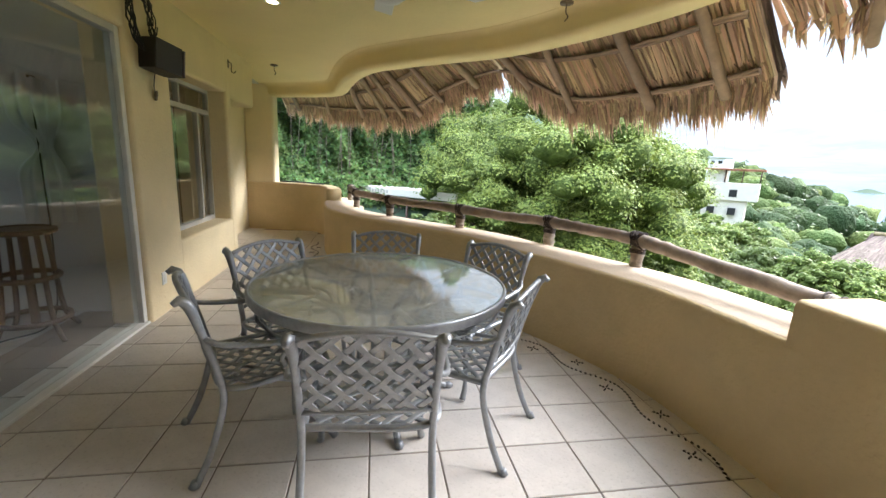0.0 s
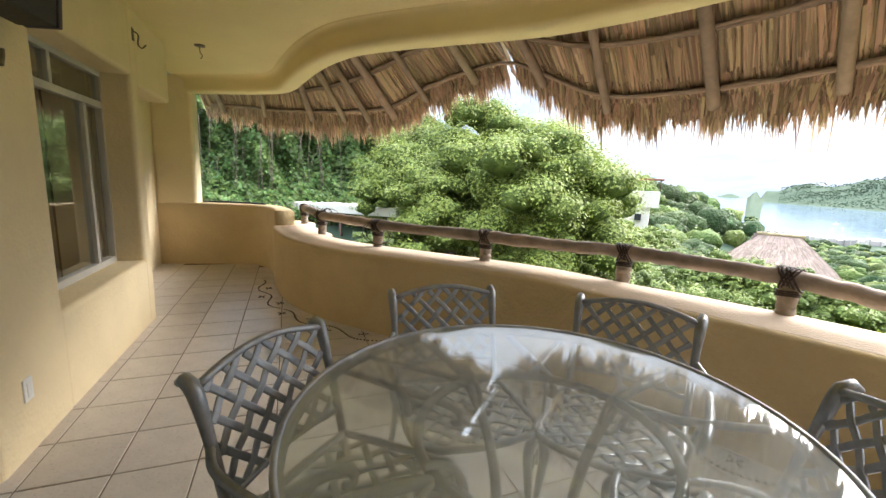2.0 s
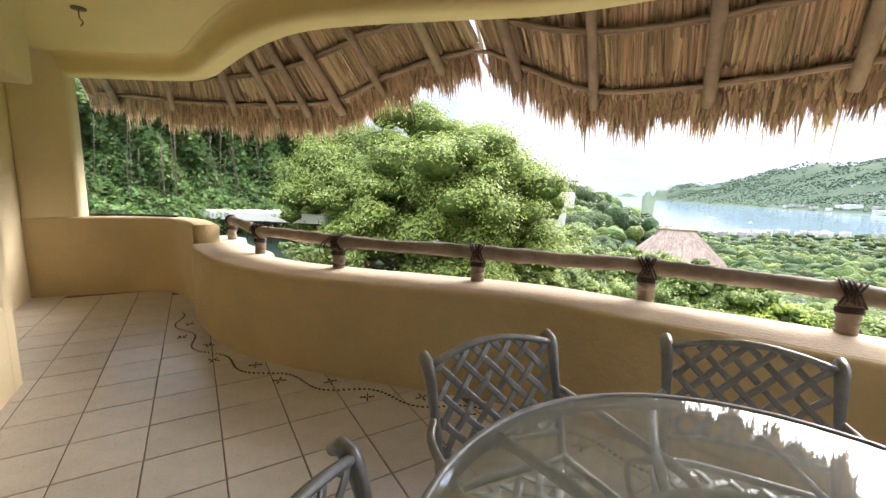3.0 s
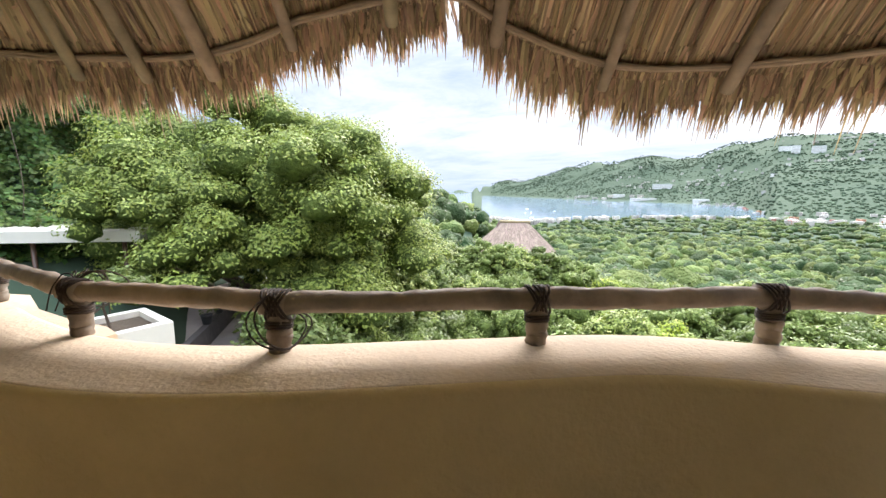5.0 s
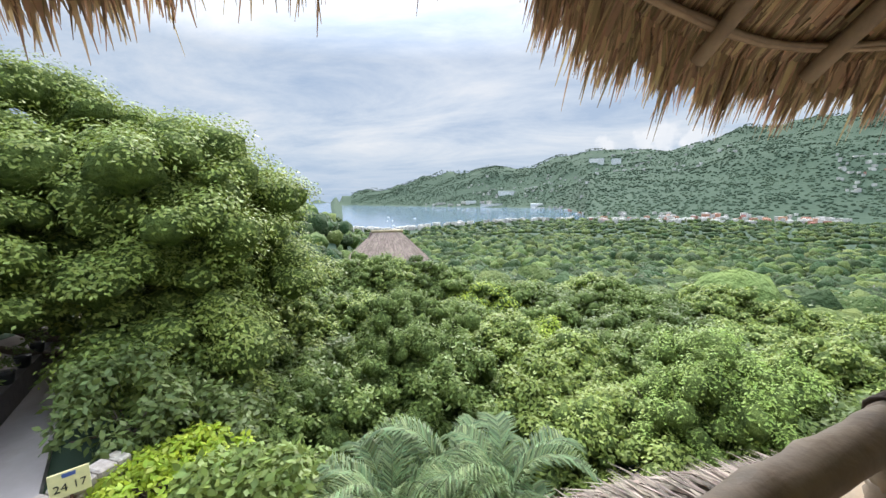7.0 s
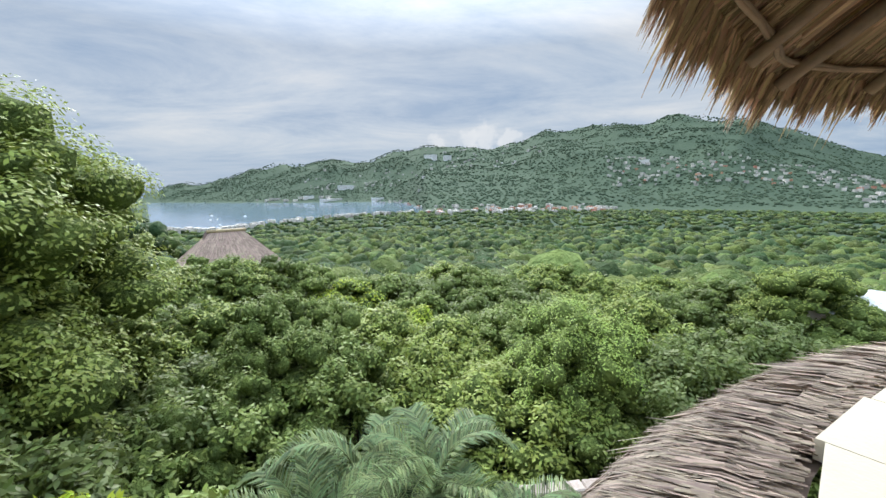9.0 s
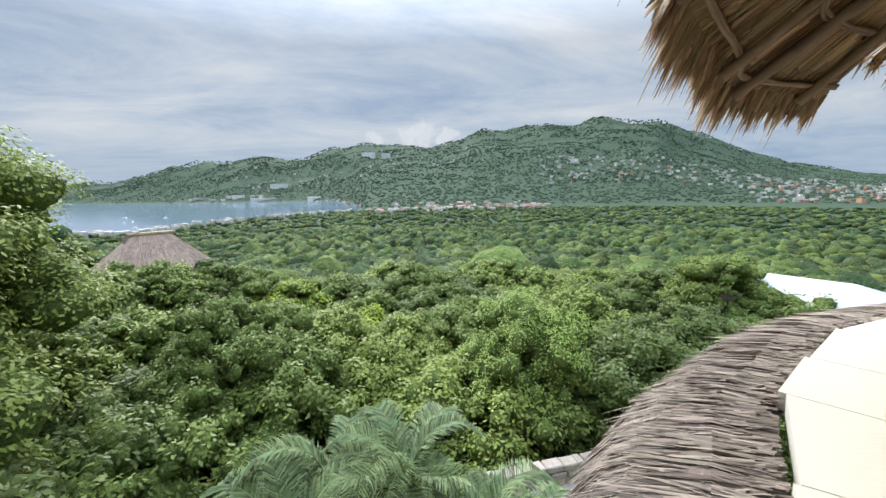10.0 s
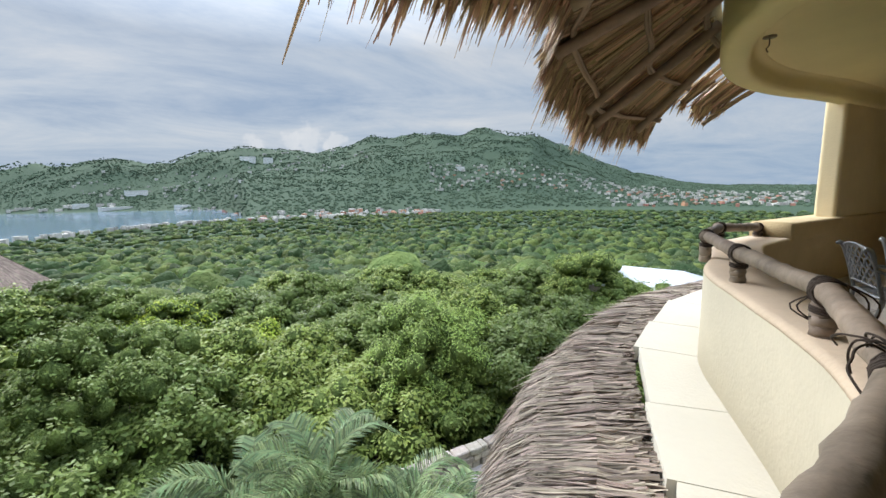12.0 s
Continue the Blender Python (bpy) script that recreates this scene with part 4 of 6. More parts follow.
for ra, rb, count, per, size, m, mc in ((42, 135, 620, 200, 0.5, M_W1, M_C1), (45, 150, 520, 180, 0.55, M_W2, M_C2), (130, 440, 2500, 26, 1.0, M_W1, M_C1), (140, 460, 2500, 26, 1.1, M_W2, M_C2), (430, 900, 2600, 6, 2.0, M_W2, M_C2), (430, 900, 1800, 6, 2.0, M_W1, M_C1)):
    az = rg1.uniform(34, 168, count)
    r = np.sqrt(rg1.uniform(ra * ra, rb * rb, count))
    g = height(az, r)
    ok = g > SEA + 0.2
    az, r, g = az[ok], r[ok], g[ok]
    x, y = CX + r * np.sin(np.radians(az)), CY + r * np.cos(np.radians(az))
    n = len(x)
    far_ = ra > 400
    iv, if_ = (ICO1_V, ICO1_F) if far_ else (ICO_V, ICO_F)
    w = rg1.uniform(2.4, 5.5, n) * (1.25 if far_ else 1.0)
    hz = w * rg1.uniform(0.7, 1.05, n) * (0.6 if far_ else 1.0)
    c = np.stack([x, y, g + hz * 0.55], 1)
    # lumpy crown bodies
    bump_ = 1 + 0.16 * rg1.randn(n, len(iv))
    body = c[:, None, :] + iv[None] * (np.stack([w, w, hz], 1)[:, None, :]) * bump_[..., None] * 0.93
    faces = (if_[None] + (np.arange(n) * len(iv))[:, None, None]).reshape(-1, 3)
    tagged(new("valley_woods", mesh_np("crowns", body.reshape(-1, 3), faces, mc)), "dense rounded tree crowns covering the valley floor", "woods", kind="stuff")
    # leaf sprays over them
    v = rg1.randn(n, per, 3); v /= np.linalg.norm(v, axis=2)[..., None]
    v[..., 2] = np.abs(v[..., 2]) - 0.1
    P = c[:, None, :] + v * (np.stack([w, w, hz], 1)[:, None, :]) * rg1.uniform(0.9, 1.12, (n, per))[..., None]
    tagged(new("valley_leaves", quads("sprays", leaves(P.reshape(-1, 3), v.reshape(-1, 3), size, rg1, 0.8, 0.1), m)), "leafy sprays over the valley tree crowns", "woods", kind="stuff")


# crowns on the far hillsides
n = 22000
az = rg1.uniform(60, 168, n)
rr_ = ramp(az, [58, 75, 100, 110, 130, 150, 180], [3300, 2700, 2400, 2300, 2100, 3000, 3600])
rb_ = ramp(az, [61, 64, 73, 82, 88, 90.5, 92, 110, 140, 180], [2700, 2405, 1980, 1770, 1640, 1350, 930, 950, 1050, 1200])
r = rb_ + 15 + (rr_ - rb_) * rg1.uniform(0, 0.98, n) ** 0.9
x, y = CX + r * np.sin(np.radians(az)), CY + r * np.cos(np.radians(az))
g = np.array([hill_z(a_, b_) for a_, b_ in zip(x, y)])
w = rg1.uniform(2.6, 5, n)
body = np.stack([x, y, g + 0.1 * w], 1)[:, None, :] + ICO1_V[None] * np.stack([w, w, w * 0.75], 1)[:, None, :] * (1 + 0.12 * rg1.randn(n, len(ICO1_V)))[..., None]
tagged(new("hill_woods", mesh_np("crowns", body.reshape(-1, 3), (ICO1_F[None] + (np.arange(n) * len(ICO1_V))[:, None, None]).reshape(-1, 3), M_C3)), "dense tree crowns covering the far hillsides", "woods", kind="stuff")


# ---- window, side door, sliding door, room behind the glass ----
def pane(x0, x1, y0, y1, z0, z1, parent, material=M_GLASS):
    p = part("pane", box(x0, x1, y0, y1, z0, z1, material, name="pane"), parent)
    p.visible_shadow = False
    return p


GX = -1.375                       # plane of the window glass
win = thing("window_1", "aluminium window with a tall pane and small top lights, set deep in the wall", "window", kind="structure")
fr = 0.035
for y0, y1, z0, z1 in ((W0 - 0.03, W1 + 0.03, WBOT, WBOT + 0.05), (W0 - 0.03, W1 + 0.03, WTOP - 0.04, WTOP), (W0 - 0.03, W0 + 0.02, WBOT + 0.05, WTOP - 0.04), (W1 - 0.02, W1 + 0.03, WBOT + 0.05, WTOP - 0.04), (W0 + 0.02, W1 - 0.02, 1.80, 1.85), (5.93, 5.965, 1.85, WTOP - 0.04), (6.36, 6.40, WBOT + 0.05, 1.80)):
    part("frame", box(GX - 0.03, GX + 0.03, y0, y1, z0, z1, M_FRAME, 0.004, 1), win)
pane(GX - 0.004, GX + 0.002, W0 + 0.02, 6.36, WBOT + 0.05, 1.80, win)
pane(GX - 0.024, GX - 0.018, 6.40, W1 - 0.02, WBOT + 0.05, 1.80, win)
pane(GX - 0.004, GX + 0.002, W0 + 0.02, 5.93, 1.85, WTOP - 0.04, win)
pane(GX - 0.004, GX + 0.002, 5.965, W1 - 0.02, 1.85, WTOP - 0.04, win)

slide = thing("sliding_door", "large sliding glass door in a white aluminium frame", "glass door", kind="structure")
SX = -1.2
for x0, x1, y0, y1, z0, z1, m in ((SX - 0.06, SX + 0.05, D0, D1, 0.0, 0.022, M_WFRAME), (SX - 0.05, SX + 0.03, D1 - 0.05, D1, 0.022, DTOP, M_WFRAME), (SX - 0.05, SX + 0.03, D0, D0 + 0.05, 0.022, DTOP, M_WFRAME), (SX - 0.05, SX + 0.03, D0 + 0.05, D1 - 0.05, DTOP - 0.05, DTOP, M_FRAME), (SX - 0.045, SX - 0.012, 3.02, 3.07, 0.022, DTOP - 0.05, M_WFRAME)):
    part("frame", box(x0, x1, y0, y1, z0, z1, m, 0.004, 1), slide)
pane(SX - 0.012, SX - 0.004, 3.07, D1 - 0.05, 0.022, DTOP - 0.05, slide)
pane(SX - 0.034, SX - 0.026, D0 + 0.05, 3.02, 0.022, DTOP - 0.05, slide)

door = thing("door_1", "dark side door standing in the set-back wall", "door", kind="structure")
part("leaf", box(-1.80, -1.76, P1 - 0.03, 7.33, 0, 2.03, M_WOOD, 0.005, 1), door)
part("frame", box(-1.80, -1.70, 7.30, 7.35, 0, 2.03, M_WOOD, 0.005, 1), door)

structure("room_floor", box(-6.0, -1.45, -1.6, 9.5, -0.25, -0.01, M_CONC), "pale polished floor of the room behind the glass", "floor")
# The opening in the back wall is unseen, added to brighten the room.
structure("room_wall_west", joined([box(-6.2, -6.0, -1.6, 0.8, -0.2, 2.7, M_ROOM), box(-6.2, -6.0, 4.6, 9.5, -0.2, 2.7, M_ROOM), box(-6.2, -6.0, 0.8, 4.6, -0.2, 0.7, M_ROOM), box(-6.2, -6.0, 0.8, 4.6, 2.3, 2.7, M_ROOM)], "wall"), "grey back wall with an added opening that lights the room", "wall")
structure("room_wall_north", joined([box(-6.0, -1.96, 9.3, 9.5, -0.2, 2.7, M_ROOM), box(-6.0, -1.45, 4.95, 5.1, -0.01, 2.6, M_ROOM), box(-6.0, -1.96, 6.95, 7.05, -0.01, 2.6, M_ROOM), box(-6.0, -1.45, -1.75, -1.6, -0.1, 2.6, M_ROOM)], "walls"), "plain inner walls of the room", "wall")
structure("room_ceiling", box(-6.2, -1.44, -1.75, 9.5, 2.6, 2.95, M_ROOM), "plain room ceiling", "ceiling")


def stool(place):
    """A turned wooden bar stool with two ring shelves."""
    t = thing("bar_stool", "dark wooden bar stool with ring shelves behind the glass", "stool", place)
    part("seat", joined([ring(0.17, 0.78, 0.022, M_WOOD, 28, flat=0.02), box(-0.15, 0.15, -0.15, 0.15, 0.77, 0.79, M_WOOD, 0.004, 1)], "seat"), t)
    part("ring_shelf", ring(0.17, 0.45, 0.016, M_WOOD, 28, flat=0.02), t)
    part("ring_shelf", ring(0.20, 0.14, 0.016, M_WOOD, 28, flat=0.02), t)
    for k in range(4):
        a = radians(45 + 90 * k)
        c, s = math.cos(a), math.sin(a)
        part("leg", tube(spline([(0.14 * c, 0.14 * s, 0.78), (0.16 * c, 0.16 * s, 0.45), (0.19 * c, 0.19 * s, 0.14), (0.27 * c, 0.27 * s, 0.0)], 12), 0.017, M_WOOD, 7, "leg"), t)
    part("post", tube([(0, 0, 0.1), (0, 0, 0.78)], 0.028, M_WOOD, 8, "post"), t)
    return t


st = stool(pose(-1.8, 4.45, 0.0, 0, 0, 20))
copy_thing(st, pose(-2.6, 4.3, 0.0, 0, 0, 50))
cable = tube(spline([(-1.95, 4.93, 1.7), (-1.93, 4.90, 1.1), (-1.9, 4.85, 0.5), (-1.8, 4.6, 0.05), (-1.95, 4.3, 0.01)], 30), 0.006, M_BLACK, 6, "cable")
tagged(new("power_cable", cable), "thin black cable hanging down the room wall", "cable")


# ---- white cloth hanging on the room wall ----
def wall_cloth(x0, x1, y, z0, z1, waist, label):
    """A white cloth hung from the wall in folds, drawn in at its waist and flaring below it."""
    V, F, nu, nv = [], [], 40, 22
    for j in range(nv):
        z = z1 + (z0 - z1) * j / (nv - 1)
        pinch = math.exp(-((z - waist) / 0.13) ** 2) * 0.72
        for i in range(nu):
            q = i / (nu - 1)
            x = x0 + (x1 - x0) * q
            x = x + ((x0 + x1) / 2 + 0.05 - x) * pinch
            V.append((x, y - 0.035 - 0.02 * math.sin(q * 26 + 0.8 * math.sin(z * 5)), z + 0.03 * math.sin(q * 7 + z * 3)))
    for j in range(nv - 1):
        F += [(j * nu + i, j * nu + i + 1, (j + 1) * nu + i + 1, (j + 1) * nu + i) for i in range(nu - 1)]
    c = thing("wall_cloth", label, "wall hanging")
    part("cloth", mesh_from("cloth", V, F, M_GAUZE, True), c)
    part("peg", tube([((x0 + x1) / 2, y, z1), ((x0 + x1) / 2, y - 0.06, z1)], 0.01, M_METAL, 6), c)


M_GAUZE = leaf_mat("white_gauze", (0.72, 0.75, 0.75), 0.0, 0.3)
wall_cloth(-2.12, -1.74, 4.95, 0.74, 1.86, 1.38, "white cloth gathered at its waist hanging behind the glass")


# ---- wall fittings ----
sp = thing("wall_speaker", "black box loudspeaker on a wall bracket beside the window", "loudspeaker", pose(WALL_X, 5.0, 2.07, 0, 0, 0))
part("cabinet", box(0.03, 0.20, -0.16, 0.10, -0.11, 0.11, M_BLACK, 0.008, 2), sp, m=pose(0, 0, 0, -6, 0, -18))
part("grille", box(0.035, 0.195, 0.115, 0.135, -0.105, 0.105, mat("purple_grey_cloth", (0.11, 0.10, 0.12), 0.9, scale=60), 0.006, 2), sp, m=pose(0, 0, 0, -6, 0, -18))
part("bracket", tube([(-0.002, 0.0, 0.0), (0.05, 0.0, 0.0)], 0.015, M_METAL, 8), sp)
part("wire", tube(spline([(0.05, -0.05, -0.1), (0.03, -0.04, -0.2), (0.015, 0.0, -0.27)], 12), 0.004, M_BLACK, 5), sp)
part("bell", tube(spline([(0.02, 0.03, -0.235), (0.02, 0.005, -0.25), (0.02, -0.01, -0.31)], 8), [0.003, 0.008, 0.012, 0.014, 0.014, 0.013, 0.012, 0.010], M_METAL, 8), sp, "small rusty pepper-shaped hook")
coil = thing("cable_coil", "coil of black cables hanging on the wall above the loudspeaker", "cable", pose(WALL_X + 0.06, 4.82, 2.30))
rgc = np.random.RandomState(3)
for k in range(8):
    a0, rr = rgc.uniform(0, 6), 0.16 + rgc.uniform(-0.03, 0.03)
    pts = [(0.02 * math.sin(3 * t + a0) + rgc.uniform(-0.01, 0.01) - 0.01, rr * math.cos(t) * 0.9 + rgc.uniform(-0.004, 0.004), rr * math.sin(t) * 1.15) for t in np.linspace(0, 2 * math.pi, 26)]
    part("loop", tube(pts, 0.005, M_BLACK, 5, "loop", caps=False), coil)


def wall_hook(name, place, label):
    t = thing(name, label, "hook", place)
    part("plate", box(0.0, 0.008, -0.02, 0.02, -0.05, 0.05, M_METAL, 0.003, 1), t)
    part("hook", tube(spline([(0.005, 0, 0.03), (0.04, 0, 0.0), (0.035, 0, -0.07), (0.06, 0, -0.10), (0.09, 0, -0.07)], 16), 0.006, M_METAL, 6), t)
    return t


wall_hook("wall_hook", pose(WALL_X, 6.82, 2.42), "metal hammock hook on the house wall")


def ceiling_hook(x, y):
    t = thing("ceiling_hook", "small metal hook on a round plate under the ceiling", "hook", pose(x, y, CEIL_Z))
    part("plate", tube([(0, 0, 0.002), (0, 0, -0.012)], 0.05, M_METAL, 16), t)
    part("hook", tube(spline([(0, 0, -0.01), (0, 0, -0.07), (0.02, 0, -0.1), (0.0, 0.01, -0.13)], 14), 0.005, M_METAL, 6), t)


ceiling_hook(-0.80, 7.68)
ceiling_hook(2.02, 4.42)
sk = thing("wall_socket", "white plastic socket plate on the pier", "socket", pose(WALL_X, 4.90, 0.31))
part("plate", box(0.0, 0.008, -0.035, 0.035, -0.055, 0.055, M_WHITE, 0.003, 2), sk)
part("insert", box(0.008, 0.011, -0.015, 0.015, -0.035, 0.035, M_WFRAME, 0.001, 1), sk)

dl = thing("downlight", "small lit recessed ceiling lamp with a warm bulb", "lamp", pose(-0.24, 5.12, CEIL_Z))
part("trim_ring", ring(0.055, -0.004, 0.012, M_WHITE, 28, flat=0.005), dl)
part("bulb", mesh_from("bulb", [(0.045 * math.cos(a) * s, 0.045 * math.sin(a) * s, -0.003 - 0.012 * (1 - s)) for s in (1.0, 0.6, 0.1) for a in np.linspace(0, 2 * math.pi, 17)[:-1]], [(i * 16 + j, i * 16 + (j + 1) % 16, (i + 1) * 16 + (j + 1) % 16, (i + 1) * 16 + j) for i in range(2) for j in range(16)] + [tuple(range(32, 48))], M_LAMP, True), dl, "glowing warm bulb")

fan = thing("ceiling_fan", "white ceiling fan with a round glass light", "ceiling fan", pose(0.67, 3.62, 0))
part("rod", tube([(0, 0, CEIL_Z), (0, 0, 2.42)], 0.014, M_WHITE, 8), fan)
part("canopy", tube([(0, 0, CEIL_Z), (0, 0, CEIL_Z - 0.03), (0, 0, CEIL_Z - 0.06)], [0.07, 0.065, 0.03], M_WHITE, 18), fan)
part("motor", tube([(0, 0, 2.43), (0, 0, 2.41), (0, 0, 2.35), (0, 0, 2.31)], [0.05, 0.11, 0.12, 0.07], M_WHITE, 24), fan)
part("light_bowl", tube([(0, 0, 2.31), (0, 0, 2.28), (0, 0, 2.235), (0, 0, 2.205), (0, 0, 2.195)], [0.075, 0.11, 0.10, 0.06, 0.01], M_WHITE, 24), fan, "frosted glass light bowl")
for k in range(5):
    a = 20 + 72 * k
    bl = part("blade", box(0.16, 0.58, -0.06, 0.06, -0.004, 0.004, M_WHITE, 0.003, 1), fan, m=pose(0, 0, 2.335, 0, 0, a) @ pose(0, 0, 0, 10))
    part("blade_arm", box(0.09, 0.2, -0.015, 0.015, -0.006, 0.006, M_WHITE, 0.002, 1), bl)


# ---- dining table and chairs ----
table = thing("dining_table", "round glass-topped dining table on scrolled grey cast-aluminium legs", "table", pose(TABLE[0], TABLE[1], 0, 0, 0, 12))
part("glass_top", prism([(0.672 * math.cos(a), 0.672 * math.sin(a)) for a in np.linspace(0, 2 * math.pi, 73)[:-1]], 0.722, 0.732, M_TGLASS, "top"), table, "clear glass top")
part("rim", sweep(np.array([(0.672 * math.cos(t), 0.672 * math.sin(t)) for t in np.linspace(0, 2 * math.pi, 73)]), [(0.0, 0.736), (0.012, 0.737), (0.016, 0.73), (0.016, 0.695), (0.012, 0.688), (-0.012, 0.688), (-0.012, 0.718), (0.0, 0.72)], M_ALU, "rim", caps=False), table)
part("ring", ring(0.34, 0.665, 0.014, M_ALU, 48), table)
part("ring", ring(0.17, 0.30, 0.012, M_ALU, 36), table)
for k in range(4):
    a = pose(0, 0, 0, 0, 0, 90 * k)
    leg = spline([(0.66, 0, 0.70), (0.5, 0, 0.69), (0.36, 0, 0.665), (0.24, 0, 0.56), (0.17, 0, 0.40), (0.17, 0, 0.26), (0.25, 0, 0.13), (0.36, 0, 0.05), (0.43, 0, 0.012)], 40)
    part("leg", tube(leg, np.linspace(0.015, 0.019, 40), M_ALU, 8, "leg"), table, m=a)
    part("foot", tube([(0.41, 0, 0.02), (0.45, 0, 0.012), (0.47, 0, 0.014)], [0.018, 0.024, 0.012], M_ALU, 8), table, m=a)
    sc = [(0.36 + 0.14 * t * math.cos(4.2 * t + 0.6), 0.0, 0.60 - 0.11 * t * math.sin(4.2 * t + 0.6)) for t in np.linspace(0.15, 1.0, 26)]
    part("scroll", tube(sc, 0.010, M_ALU, 6, "scroll"), table, m=a)
    part("branch", tube(spline([(0.345, 0.0, 0.665), (0.50, 0.10, 0.66), (0.60, 0.22, 0.685), (0.62, 0.25, 0.70)], 16), 0.010, M_ALU, 6, "branch"), table, m=a)


def flat_bar(P, w, t, material, up):
    """A flat bar of width w and thickness t along points P, its face turned to up."""
    P = np.asarray(P, float)
    T = np.gradient(P, axis=0); T /= np.linalg.norm(T, axis=1)[:, None]
    up = np.asarray(up, float)
    S = np.cross(T, up); S /= np.linalg.norm(S, axis=1)[:, None]
    U = np.cross(S, T)
    V, F, k = [], [], len(P)
    for i in range(k):
        for a, b in ((-1, -1), (1, -1), (1, 0.4), (0.6, 1), (-0.6, 1), (-1, 0.4)):
            V.append(P[i] + S[i] * a * w / 2 + U[i] * b * t / 2)
    for i in range(k - 1):
        F += [(i * 6 + j, i * 6 + (j + 1) % 6, (i + 1) * 6 + (j + 1) % 6, (i + 1) * 6 + j) for j in range(6)]
    F += [(5, 4, 3, 2, 1, 0), tuple((k - 1) * 6 + j for j in range(6))]
    return mesh_from("bar", V, F, material)


def weave(u0, u1, v0, v1, place, pitch, w, t, inside):
    """Basket-weave of diagonal flat bars over a patch; place maps (u, v, lift) to space; inside says what is kept."""
    bars = []
    n = int((u1 - u0 + v1 - v0) / pitch) + 2
    for sgn in (1, -1):
        for k in range(-n, n + 1):
            run = []
            for q in np.linspace(-1, 1, 81):
                u = (u0 + u1) / 2 + (k * pitch + q * 0.6) / 1.0 * 0.7071 * 1.0
                v = (v0 + v1) / 2 + sgn * (q * 0.6 - k * pitch) * 0.7071
                if inside(u, v):
                    ph = (q * 0.6) / pitch
                    run.append(place(u, v, 0.0035 * sgn * math.cos(math.pi * (ph + k))))
                else:
                    if len(run) > 3:
                        bars.append(run)
                    run = []
            if len(run) > 3:
                bars.append(run)
    return bars


